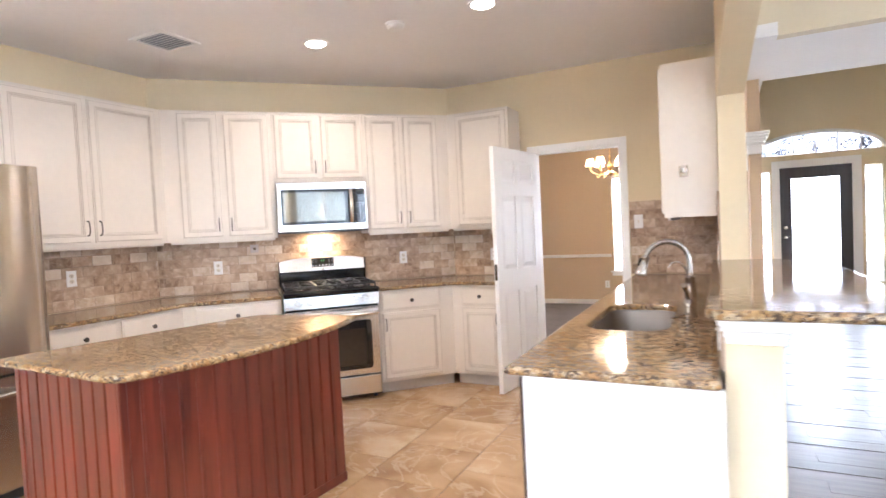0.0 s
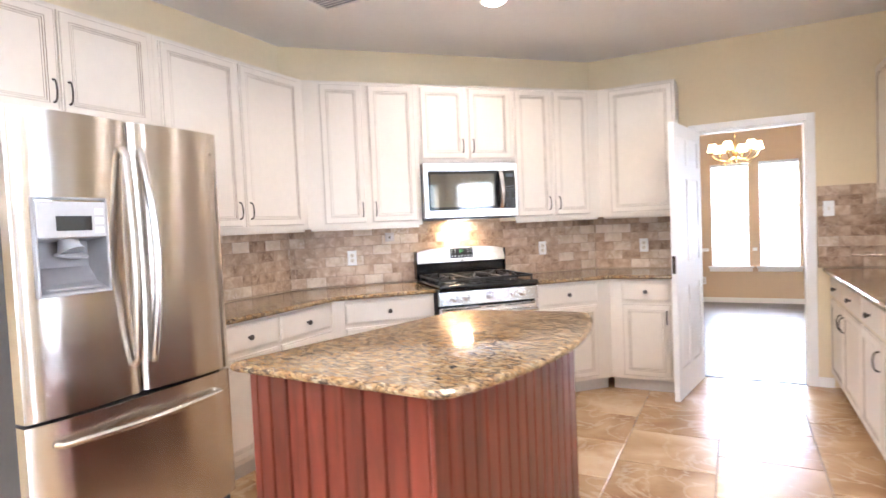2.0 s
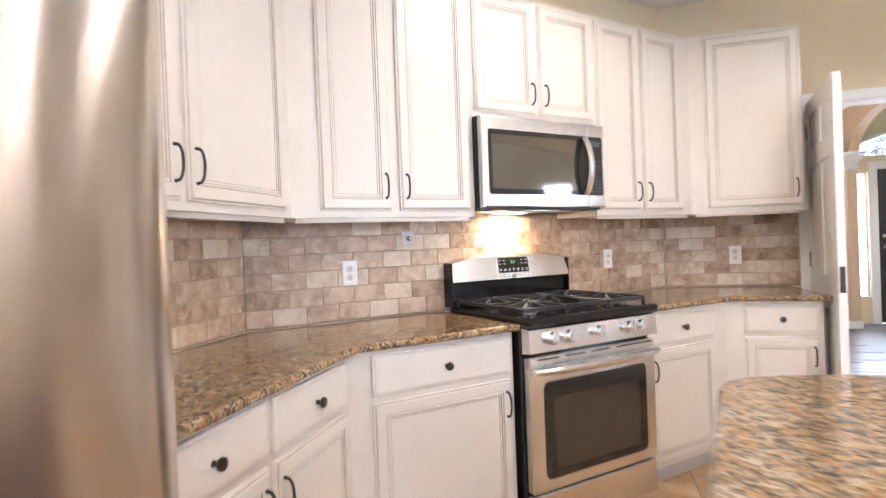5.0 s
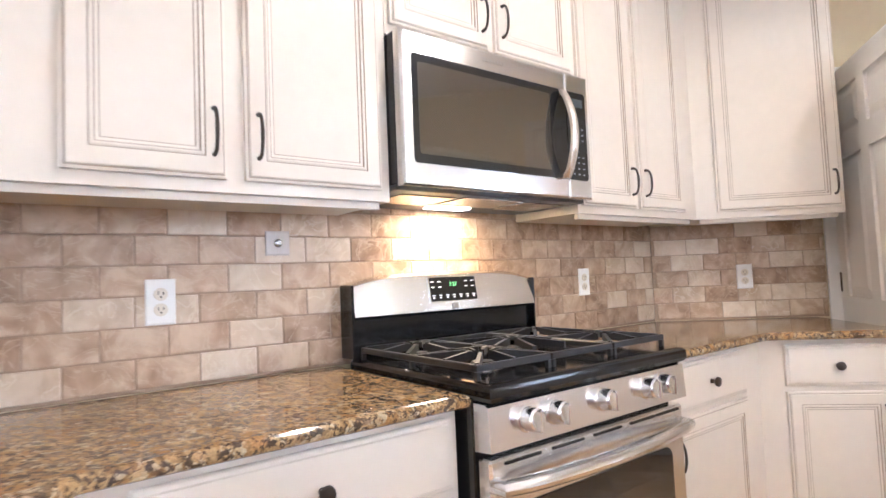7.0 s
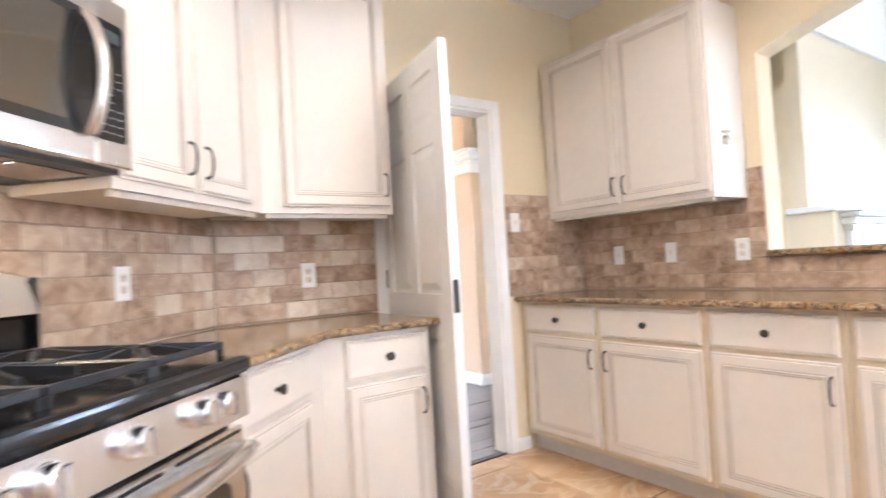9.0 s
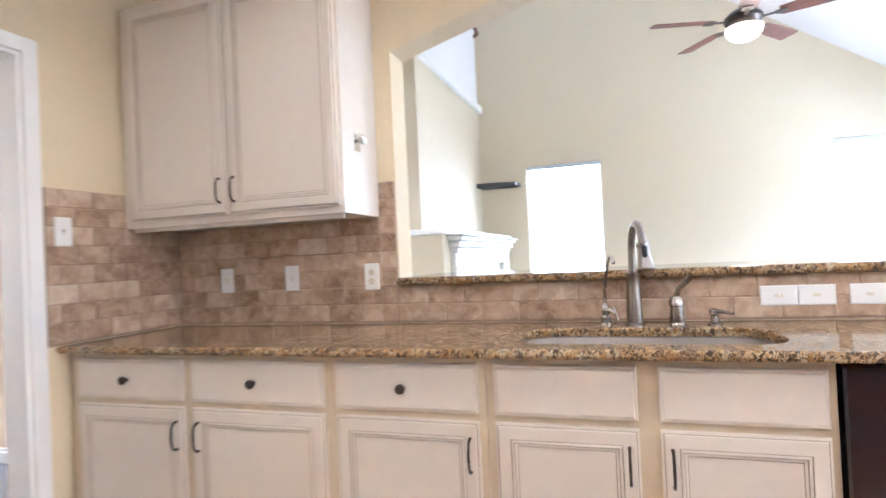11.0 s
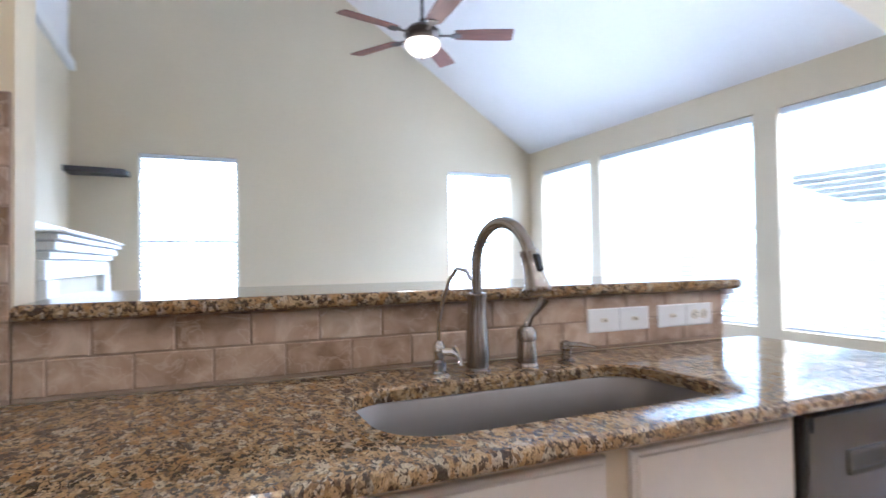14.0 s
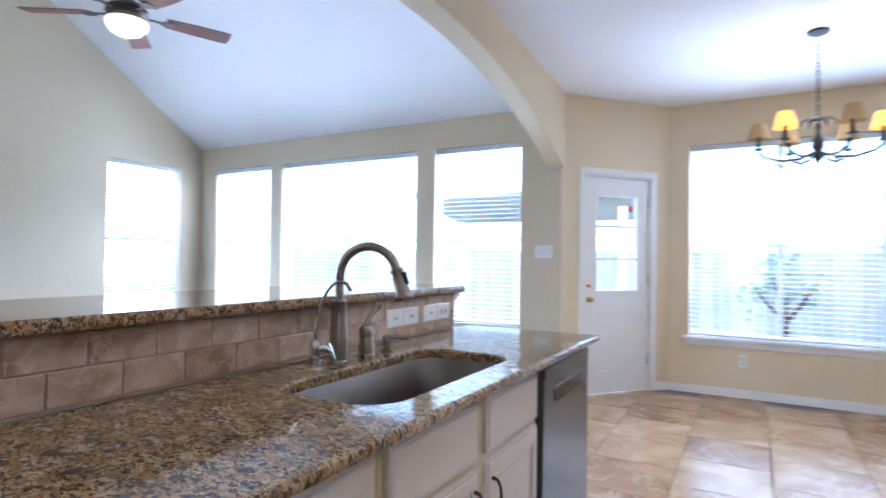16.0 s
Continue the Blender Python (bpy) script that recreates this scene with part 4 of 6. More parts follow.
part("hook", bm, CHROME, bo, smooth=True)

# ---- counters ----
R2 = math.sqrt(0.5)


def rw(s, n):
    """A plan point: s along the range wall, n metres out of it."""
    return (RX + (s + n) * R2, RY + (s - n) * R2)


CZ = (0.885, COUNTER)
XC = XL + 0.635
sc = 0.635 * math.tan(radians(22.5))
ct = thing("countertop", "polished brown and gold granite countertop beside the refrigerator", "countertop")
part("slab", slab([(XL + 0.012, 3.885), (XC, 3.885), rw(sc, 0.635), rw(0.957, 0.635), rw(0.957, 0.012), rw(0.006, 0.012)], *CZ), GRANITE, ct)
ct = thing("countertop", "polished brown and gold granite countertop beside the open door", "countertop")
part("slab", slab([rw(1.743, 0.012), rw(1.743, 0.635), rw(RLEN - sc, 0.635), (0.385, YD - 0.635), (0.385, YD - 0.012), rw(RLEN - 0.006, 0.012)], *CZ), GRANITE, ct)
SINK = (1.46, 1.80, 4.47, 5.22)
ct = thing("countertop", "polished brown and gold granite countertop with the sink cut-out", "countertop")
part("slab", slab([(1.35, 3.76), (XP - 0.012, 3.76), (XP - 0.012, YD - 0.012), (1.35, YD - 0.012)], *CZ, hole=rounded_rect(*SINK, 0.10)), GRANITE, ct)
ct = thing("bar_top", "raised granite bar top on the half wall", "countertop")
bar = [(1.96, 5.815), (1.96, 3.85), (1.975, 3.82), (2.0, 3.81), (2.46, 3.81), (2.51, 3.83), (2.53, 3.88), (2.53, 5.815)]
part("slab", slab(bar, 1.078, 1.110), GRANITE, ct)
cap = thing("bar_moulding", "white crown moulding under the end of the bar top", "moulding")
part("moulding", boxes((XP + 0.002, 2.168, 3.868, 3.882, 1.001, 1.021), (XP - 0.004, 2.176, 3.86, 3.882, 1.021, 1.041), (XP - 0.012, 2.186, 3.85, 3.882, 1.041, 1.059), (XP - 0.02, 2.196, 3.838, 3.882, 1.059, 1.077), bevel=0.003), TRIM, cap)

# ---- island ----
isl = thing("kitchen_island", "cherry-red beadboard island with a bowed granite top", "island")
foot = [(-0.725, 3.345), (-0.01, 3.325), (0.085, 4.52), (-0.49, 4.41)]
bm = bmesh.new()
a = ring(bm, [(*p, 0.0) for p in foot])
b = ring(bm, [(*p, 0.884) for p in foot])
bridge(bm, a, b), bm.faces.new(a), bm.faces.new(b)
part("body", bm, CHERRY, isl)
pts = [(-0.80, 3.315), (-0.785, 3.29), (-0.75, 3.28), (0.02, 3.245), (0.06, 3.255), (0.09, 3.28)]
for i in range(1, 18):
    k = i / 18
    pts.append((0.09 + 0.075 * k + 0.125 * math.sin(math.pi * k) ** 0.85, 3.28 + 1.29 * k))
pts += [(0.155, 4.59), (0.125, 4.612), (0.08, 4.62), (-0.10, 4.61), (-0.34, 4.58), (-0.46, 4.55), (-0.515, 4.51), (-0.54, 4.46)]
part("top", slab(pts, 0.885, COUNTER, 0.014), GRANITE, isl, "polished granite top with a bowed edge")
for (ax, ay), (bx, by), n in ((foot[0], foot[1], 9), (foot[1], foot[2], 15)):
    L = math.hypot(bx - ax, by - ay)
    m = pose(ax, ay, 0, 0, 0, math.degrees(math.atan2(by - ay, bx - ax)))
    w = L / n
    me = None
    for i in range(n):
        if me is None:
            bm = bmesh.new()
            prof = [(0, 0), (0.003, -0.001), (0.005, -0.008), (w - 0.011, -0.008), (w - 0.008, -0.004), (w - 0.005, -0.008), (w - 0.003, -0.001), (w, 0)]
            lo, hi = ring(bm, [(x, y, 0.0) for x, y in prof]), ring(bm, [(x, y, 0.884) for x, y in prof])
            bridge(bm, lo, hi), bm.faces.new(lo), bm.faces.new(hi)
            ob = part("board", bm, CHERRY, isl, m=m)
            me = ob.data
        else:
            ob = new("board", me)
            ob.parent = isl
            ob.matrix_basis = m @ pose(w * i, 0, 0)
    part("corner_strip", boxes((-0.012, 0.02, -0.014, 0.004, 0, 0.884), bevel=0.003), CHERRY, isl, m=m)
    part("skirting", boxes((0.02, L, -0.016, -0.002, 0, 0.05), bevel=0.004), CHERRY, isl, m=m)

# ---- refrigerator ----
FX, FY0, FY1, FT = -1.45, 2.965, 3.865, 1.845
fr = thing("refrigerator", "stainless steel french-door refrigerator with a water dispenser", "refrigerator", pose(XL + 0.03, FY0, 0, 0, 0, 90))
W, D = FY1 - FY0, FX - XL - 0.03
part("body", boxes((0.004, W - 0.004, -D + 0.075, 0.0, 0.03, FT - 0.012), bevel=0.004), DARKGREY, fr, "dark grey cabinet sides")


def bowed(x0, x1, z0, z1, y, bulge, thick=0.07, n=12):
    """A door skin, bowed outwards over its width."""
    bm = bmesh.new()
    cols = []
    for i in range(n + 1):
        k = i / n
        x = x0 + (x1 - x0) * k
        e = min(k, 1 - k) * (x1 - x0)
        yy = y - bulge * (1 - (2 * k - 1) ** 2) + (0.012 * (1 - e / 0.02) ** 2 if e < 0.02 else 0)
        cols.append(ring(bm, [(x, yy, z0), (x, yy, z1), (x, y + thick, z1), (x, y + thick, z0)]))
    for a, b in zip(cols, cols[1:]):
        bridge(bm, a, b)
    bm.faces.new(cols[0]), bm.faces.new(cols[-1])
    return bm


def bowed_with_hole(x0, x1, z0, z1, y, bulge, hole, thick=0.07, n=14):
    """The same skin with an opening through it."""
    hx0, hx1, hz0, hz1 = hole
    xs = sorted([x0 + (x1 - x0) * i / n for i in range(n + 1) if abs(x0 + (x1 - x0) * i / n - hx0) > 0.008 and abs(x0 + (x1 - x0) * i / n - hx1) > 0.008] + [hx0, hx1, x0 + 0.006, x1 - 0.006])
    zs = [z0, hz0, hz1, z1]
    bm = bmesh.new()
    front, back = [], []
    for x in xs:
        k = (x - x0) / (x1 - x0)
        e = min(x - x0, x1 - x)
        yy = y - bulge * (1 - (2 * k - 1) ** 2) + (0.012 * (1 - e / 0.02) ** 2 if e < 0.02 else 0)
        front.append([bm.verts.new((x, yy, z)) for z in zs])
        back.append([bm.verts.new((x, y + thick, z)) for z in zs])
    for i in range(len(xs) - 1):
        inside = hx0 - 1e-6 <= xs[i] and xs[i + 1] <= hx1 + 1e-6
        for j in range(3):
            bm.faces.new((back[i][j], back[i][j + 1], back[i + 1][j + 1], back[i + 1][j]))
            if not (inside and j == 1):
                bm.faces.new((front[i][j], front[i + 1][j], front[i + 1][j + 1], front[i][j + 1]))
        for j in (0, 3):
            bm.faces.new((front[i][j], back[i][j], back[i + 1][j], front[i + 1][j]))
    for i in (0, -1):
        for j in range(3):
            bm.faces.new((front[i][j], front[i][j + 1], back[i][j + 1], back[i][j]))
    return bm


def bar_handle(pts, parent, mat=STEEL, r=0.013, label="curved steel handle"):
    bm = bmesh.new()
    tube(bm, pts, r, 10)
    return part("handle", bm, mat, parent, label, True)


half = W / 2
ld = part("door", bowed_with_hole(0.003, half - 0.003, 0.715, FT, -D + 0.002, 0.018, (0.075, 0.315, 1.172, 1.372)), STEEL, fr, smooth=True)
rd = part("door", bowed(half + 0.003, W - 0.003, 0.715, FT, -D + 0.002, 0.018), STEEL, fr, smooth=True)
dr = part("freezer_drawer", bowed(0.003, W - 0.003, 0.09, 0.70, -D + 0.002, 0.022), STEEL, fr, smooth=True)
part("kick_grille", boxes((0.01, W - 0.01, -D + 0.05, -D + 0.09, 0.012, 0.085), *[(0.03, W - 0.03, -D + 0.044, -D + 0.05, 0.02 + 0.012 * i, 0.026 + 0.012 * i) for i in range(5)]), DARKGREY, fr)
for x in (0.06, W - 0.06):
    part("foot", lathe([(0.022, 0), (0.022, 0.012), (0.012, 0.014), (0.012, 0.03)], 10, pose(x, -D + 0.12, 0)), DARKGREY, fr)
for xx, door, s in ((half - 0.035, ld, -1), (half + 0.035, rd, 1)):
    pts = [(xx + s * 0.006, -D - 0.01, 1.73)]
    for i in range(13):
        k = i / 12
        pts.append((xx + s * 0.012 * math.sin(math.pi * k), -D - 0.028 - 0.042 * math.sin(math.pi * k), 1.70 - 0.83 * k))
    pts.append((xx + s * 0.006, -D - 0.01, 0.84))
    bar_handle(pts, door, r=0.017)
pts = [(0.09, -D - 0.012, 0.615)] + [(0.10 + (W - 0.2) * i / 12, -D - 0.035 - 0.04 * math.sin(math.pi * i / 12), 0.615) for i in range(13)] + [(W - 0.09, -D - 0.012, 0.615)]
bar_handle(pts, dr, STEEL_H)
bm = boxes((0.062, 0.073, -D - 0.024, -D - 0.004, 1.158, 1.525), (0.317, 0.328, -D - 0.024, -D - 0.004, 1.158, 1.525), (0.073, 0.317, -D - 0.024, -D - 0.004, 1.158, 1.171), (0.073, 0.317, -D - 0.024, -D - 0.004, 1.515, 1.525), bevel=0.003)
dp = part("dispenser_frame", bm, GREYPLASTIC, ld, "grey water and ice dispenser")
part("control_panel", boxes((0.072, 0.318, -D - 0.026, -D - 0.015, 1.375, 1.508), bevel=0.003), material("dispenser_panel", (0.5, 0.5, 0.51), 0.3, 0.3, vary=0.03, bump=0), dp)
part("screen", boxes((0.135, 0.262, -D - 0.0285, -D - 0.025, 1.40, 1.455)), DARKGLASS, dp, "dark display")
for i in range(3):
    part("button", boxes((0.275, 0.308, -D - 0.029, -D - 0.025, 1.388 + 0.036 * i, 1.412 + 0.036 * i), bevel=0.002), WHITEPLASTIC, dp)
bm = bmesh.new()
a = ring(bm, [(0.0745, -D - 0.021, 1.1715), (0.3155, -D - 0.021, 1.1715), (0.3155, -D - 0.021, 1.374), (0.0745, -D - 0.021, 1.374)])
b = ring(bm, [(0.088, -D + 0.03, 1.20), (0.302, -D + 0.03, 1.20), (0.302, -D + 0.03, 1.366), (0.088, -D + 0.03, 1.366)])
c = ring(bm, [(0.10, -D + 0.062, 1.262), (0.29, -D + 0.062, 1.262), (0.29, -D + 0.062, 1.36), (0.10, -D + 0.062, 1.36)])
bridge(bm, a, b), bridge(bm, b, c), bm.faces.new(c)
WELL = material("dispenser_well_plastic", (0.30, 0.30, 0.315), 0.3, 0.4, vary=0.05, bump=0)
part("dispenser_well", bm, WELL, dp, "grey recessed dispenser well")
bm = bmesh.new()
tube(bm, [(0.195, -D + 0.02, 1.372), (0.195, -D + 0.012, 1.335), (0.195, -D + 0.002, 1.318)], [0.034, 0.042, 0.05], 16, 0.6)
part("spout", bm, GREYPLASTIC, dp, smooth=True)
part("paddle", lathe([(0.002, 0.0), (0.05, 0.003), (0.056, 0.009), (0.05, 0.014), (0.002, 0.016)], 20, pose(0.195, -D + 0.004, 1.298, 12)), WELL, dp, "round grey dispenser paddle", True)
part("drip_tray", boxes((0.10, 0.29, -D - 0.016, -D + 0.012, 1.178, 1.186), bevel=0.003), GREYPLASTIC, dp)
part("badge", boxes((W - 0.09, W - 0.045, -D - 0.006, -D + 0.004, 1.735, 1.757), bevel=0.002), CHROME, rd, "small maker's badge")

# ---- range ----
RC = (MW0 + MW1) / 2
rg = thing("gas_range", "stainless steel and black gas range with five burners", "range", RANGE @ pose(RC, 0, 0))
H = 0.378
part("body", boxes((-H, H, -0.62, -0.02, 0.03, 0.905), bevel=0.003), BLACK, rg, "black enamel sides")
for x in (-0.33, 0.33):
    for y in (-0.56, -0.08):
        part("foot", lathe([(0.02, 0), (0.02, 0.02), (0.012, 0.03)], 10, pose(x, y, 0)), DARKGREY, rg)
tp = part("cooktop", slab([(-H - 0.002, -0.684), (H + 0.002, -0.684), (H + 0.002, -0.06), (-H - 0.002, -0.06)], 0.8935, 0.937, 0.015), BLACK, rg, "glossy black cooktop")
# sloped steel control strip
bm = bmesh.new()
prof = [(-0.625, 0.79), (-0.677, 0.795), (-0.671, 0.888), (-0.662, 0.893), (-0.625, 0.893)]
a, b = ring(bm, [(-H, y, z) for y, z in prof]), ring(bm, [(H, y, z) for y, z in prof])
bridge(bm, a, b), bm.faces.new(a), bm.faces.new(b)
cp = part("control_strip", bm, STEEL_H, rg, "brushed steel control strip")
KN = [(0.031, 0), (0.031, 0.005), (0.027, 0.007), (0.025, 0.034), (0.021, 0.038)]
for x in (-0.265, -0.175, 0.0, 0.185, 0.26):
    k = part("knob", lathe(KN, 18, pose(x, -0.671, 0.848, 86)), STEEL_H, cp, "round steel burner knob", True)
    part("grip", boxes((x - 0.005, x + 0.005, -0.720, -0.672, 0.825, 0.872), bevel=0.002), STEEL_H, k)
# oven door
od = part("oven_door", boxes((-H + 0.006, H - 0.006, -0.665, -0.622, 0.215, 0.775), bevel=0.006), STEEL_H, rg, "brushed steel oven door")
part("window", plate(-0.305, 0.305, 0.265, 0.668, 0.03, -0.668, -0.66), DARKGLASS, od, "dark oven window")
part("window_screen", plate(-0.255, 0.255, 0.30, 0.60, 0.02, -0.6688, -0.668), OVENSCREEN, od, "brown tinted inner glass")
pts = [(-0.355, -0.664, 0.722)] + [(-0.355 + 0.71 * i / 14, -0.685 - 0.038 * math.sin(math.pi * i / 14) ** 0.7, 0.722) for i in range(15)] + [(0.355, -0.664, 0.722)]
bm = bmesh.new()
tube(bm, pts, 0.025, 12, 0.7)
part("handle", bm, STEEL_H, od, "wide curved steel handle", True)
for x in (-0.33, -0.18, -0.03, 0.12, 0.24):
    part("vent_slot", boxes((x, x + 0.11, -0.668, -0.66, 0.760, 0.766)), BLACK, od)
part("storage_drawer", boxes((-H + 0.006, H - 0.006, -0.66, -0.622, 0.05, 0.205), bevel=0.006), STEEL_H, rg, "brushed steel storage drawer")
# backguard
bm = bmesh.new()
cols = []
for i in range(21):
    x = -H + 0.002 + (2 * H - 0.004) * i / 20
    k = abs(2 * i / 20 - 1)
    zt = 1.188 - 0.03 * k ** 4
    cols.append(ring(bm, [(x, -0.075, 1.05), (x, -0.095, 1.06), (x, -0.075, zt - 0.01), (x, -0.06, zt), (x, -0.012, zt), (x, -0.012, 1.05)]))
for a, b in zip(cols, cols[1:]):
    bridge(bm, a, b)
bm.faces.new(cols[0]), bm.faces.new(cols[-1])
bg = part("backguard", bm, STEEL_H, rg, "curved brushed steel backguard", True)
part("backguard_base", boxes((-H, H, -0.068, -0.012, 0.935, 1.055), bevel=0.004), BLACK, rg)
for x in (-H - 0.006, H - 0.002):
    part("side_cap", boxes((x, x + 0.008, -0.092, -0.012, 0.935, 1.155), bevel=0.003), BLACK, rg)
tilt = math.degrees(math.atan2(0.02, 0.11))
dm = pose(0, -0.0955, 1.062, -tilt)
ds = part("display_panel", boxes((-0.098, 0.098, -0.003, 0.006, 0.028, 0.108), bevel=0.002), BLACK, bg, "black clock and button panel", m=dm)
part("display_bezel", boxes((-0.101, -0.098, -0.004, 0.004, 0.025, 0.111), (0.098, 0.101, -0.004, 0.004, 0.025, 0.111), (-0.098, 0.098, -0.004, 0.004, 0.025, 0.028), (-0.098, 0.098, -0.004, 0.004, 0.108, 0.111)), CHROME, bg, m=dm)
bm = bmesh.new()
for r, z in ((0, 0.092), (1, 0.074), (2, 0.046)):
    for i in range(7):
        x = -0.085 + i * 0.0283
        if r < 2 and 2 <= i <= 4:
            continue
        box(bm, x - 0.007, x + 0.007, -0.0036, -0.003, z, z + 0.003)
        if r == 2:
            box(bm, x - 0.004, x + 0.004, -0.0036, -0.003, z - 0.008, z - 0.003)
tagged(part("button_marks", bm, WHITEPLASTIC, ds, "pale button legends"), kind="stuff")
txt = bpy.data.curves.new("clock", "FONT")
txt.body, txt.size, txt.align_x, txt.extrude = "3:27", 0.019, "CENTER", 0.0003
tx = new("clock_digits", txt)
txt.materials.append(emitter("green_digits", (0.25, 1.0, 0.3), 0.012))
tx.parent, tx.matrix_basis = ds, pose(0, -0.0037, 0.078, 90)
part("badge", boxes((-0.011, 0.011, -0.003, 0.001, 0.0, 0.02), bevel=0.001), NICKEL, bg, "small square maker's badge", m=dm)


# grates and burners
def burner(x, y, r):
    b = part("burner", lathe([(r + 0.014, 0), (r + 0.012, 0.008), (r, 0.012), (r, 0.018), (r * 0.9, 0.022)], 18, pose(x, y, 0.934)), IRON, tp, "black burner cap", True)
    part("burner_ring", lathe([(r + 0.024, 0), (r + 0.022, 0.006), (r + 0.016, 0.006)], 18, pose(x, y, 0.934)), NICKEL, b, smooth=True)


for x, y, r in ((-0.24, -0.50, 0.03), (-0.24, -0.22, 0.026), (0.0, -0.36, 0.038), (0.24, -0.50, 0.032), (0.24, -0.22, 0.024)):
    burner(x, y, r)


def grate(x0, x1, centres):
    bm = bmesh.new()
    y0, y1, z0, z1 = -0.625, -0.10, 0.956, 0.972
    w = 0.006
    for a, b, c, d in ((x0, x1, y0, y0 + 2 * w), (x0, x1, y1 - 2 * w, y1), (x0, x0 + 2 * w, y0 + 2 * w, y1 - 2 * w), (x1 - 2 * w, x1, y0 + 2 * w, y1 - 2 * w)):
        box(bm, a, b, c, d, z0, z1, 0.002)
    for fx in (x0 + w, x1 - w):
        for fy in (y0 + w, y1 - w, (y0 + y1) / 2):
            box(bm, fx - w, fx + w, fy - w, fy + w, 0.934, z0, 0.001)
    for cx, cy in centres:
        for a in range(8):
            t = math.pi / 4 * a + (math.pi / 8 if len(centres) == 1 else 0)
            dx, dy = math.cos(t), math.sin(t)
            far = min([abs((x1 - w - cx) / dx) if dx > 1e-3 else 9, abs((cx - x0 - w) / dx) if dx < -1e-3 else 9,
                       abs((y1 - w - cy) / dy) if dy > 1e-3 else 9, abs((cy - y0 - w) / dy) if dy < -1e-3 else 9, 0.16])
            near = 0.026
            q = pose(cx, cy, 0, 0, 0, math.degrees(t))
            tmp = bmesh.new()
            v = ring(tmp, [(near, -0.0045, 0.964), (far, -0.0055, 0.956), (far, -0.0055, 0.974), (near + 0.02, -0.0045, 0.984), (near, -0.004, 0.980)])
            u = ring(tmp, [(near, 0.0045, 0.964), (far, 0.0055, 0.956), (far, 0.0055, 0.974), (near + 0.02, 0.0045, 0.984), (near, 0.004, 0.980)])
            bridge(tmp, v, u), tmp.faces.new(v), tmp.faces.new(u)
            tmp.transform(q)
            me = bpy.data.meshes.new("tmp")
            tmp.to_mesh(me), tmp.free()
            bm.from_mesh(me)
            bpy.data.meshes.remove(me)
    if len(centres) > 1:
        my = (y0 + y1) / 2
        box(bm, x0 + 2 * w, x1 - 2 * w, my - w, my + w, z0, z1, 0.002)
    return part("grate", bm, IRON, rg, "black cast iron grate")


grate(-0.365, -0.125, [(-0.24, -0.50), (-0.24, -0.22)])
grate(-0.12, 0.12, [(0.0, -0.36)])
grate(0.125, 0.365, [(0.24, -0.50), (0.24, -0.22)])

# ---- microwave ----
mw = thing("microwave_oven", "stainless over-the-range microwave with its cooktop lamp lit", "microwave", RANGE @ pose(RC, 0, 0))
Z0, Z1, MD = 1.405, 1.826, 0.385
part("case", boxes((-H, H, -MD + 0.03, -0.006, Z0 + 0.012, Z1), bevel=0.003), BLACK, mw, "black case")
sk = part("base_plate", boxes((-H, H, -MD + 0.035, -0.01, Z0 - 0.004, Z0 + 0.012), bevel=0.003), DARKGREY, mw)
for fx in (-0.33, 0.14):
    part("filter", boxes((fx, fx + 0.19, -0.30, -0.14, Z0 - 0.008, Z0 - 0.004), bevel=0.001), NICKEL, sk)
part("vent_mesh", boxes((-0.12, 0.12, -0.32, -0.16, Z0 - 0.008, Z0 - 0.004)), NICKEL, sk)
part("lamp_lens", boxes((-0.10, 0.06, -0.125, -0.07, Z0 - 0.008, Z0 - 0.004), bevel=0.001), LIT, sk, "lit cooktop lamp")
FY = -MD - 0.003
fc = part("door", panel(-H, 0.2625, Z0 + 0.004, Z1, -MD + 0.028, [(0, 0, 0), (0, 0.026, 0), (0.005, 0.0305, 0), (0.010, 0.031, 0)]), STEEL_H, mw, "brushed steel door")
part("window", plate(-H + 0.034, 0.262, Z0 + 0.064, Z1 - 0.062, 0.012, FY - 0.0015, FY + 0.002), DARKGLASS, fc, "black glass window")
part("window_screen", plate(-H + 0.052, 0.185, Z0 + 0.088, Z1 - 0.085, 0.008, FY - 0.0022, FY - 0.001), MWGLASS, fc, "mirrored screened glass")
cpn = part("control_panel", panel(0.2645, H, Z0 + 0.004, Z1, -MD + 0.028, [(0, 0, 0), (0, 0.026, 0), (0.004, 0.0305, 0), (0.008, 0.031, 0)]), STEEL_H, mw, "steel panel beside the door")
part("keypad", plate(0.265, H - 0.018, Z0 + 0.064, Z1 - 0.062, 0.012, FY - 0.0015, FY + 0.002), DARKGLASS, cpn, "black touch keypad")
bm = bmesh.new()
for i in range(9):
    for j in range(3):
        if 4 <= i <= 5 and j != 1:
            continue
        box(bm, 0.283 + j * 0.025, 0.292 + j * 0.025, FY - 0.0021, FY - 0.0015, Z0 + 0.082 + 0.019 * i, Z0 + 0.0855 + 0.019 * i)
tagged(part("key_marks", bm, GREYPLASTIC, cpn, "pale key legends"), kind="stuff")
part("display", boxes((0.283, 0.345, FY - 0.0022, FY - 0.0015, Z1 - 0.112, Z1 - 0.084)), material("dim_display", (0.09, 0.10, 0.10), 0.1, bump=0), cpn)
bm = bmesh.new()
prev = None
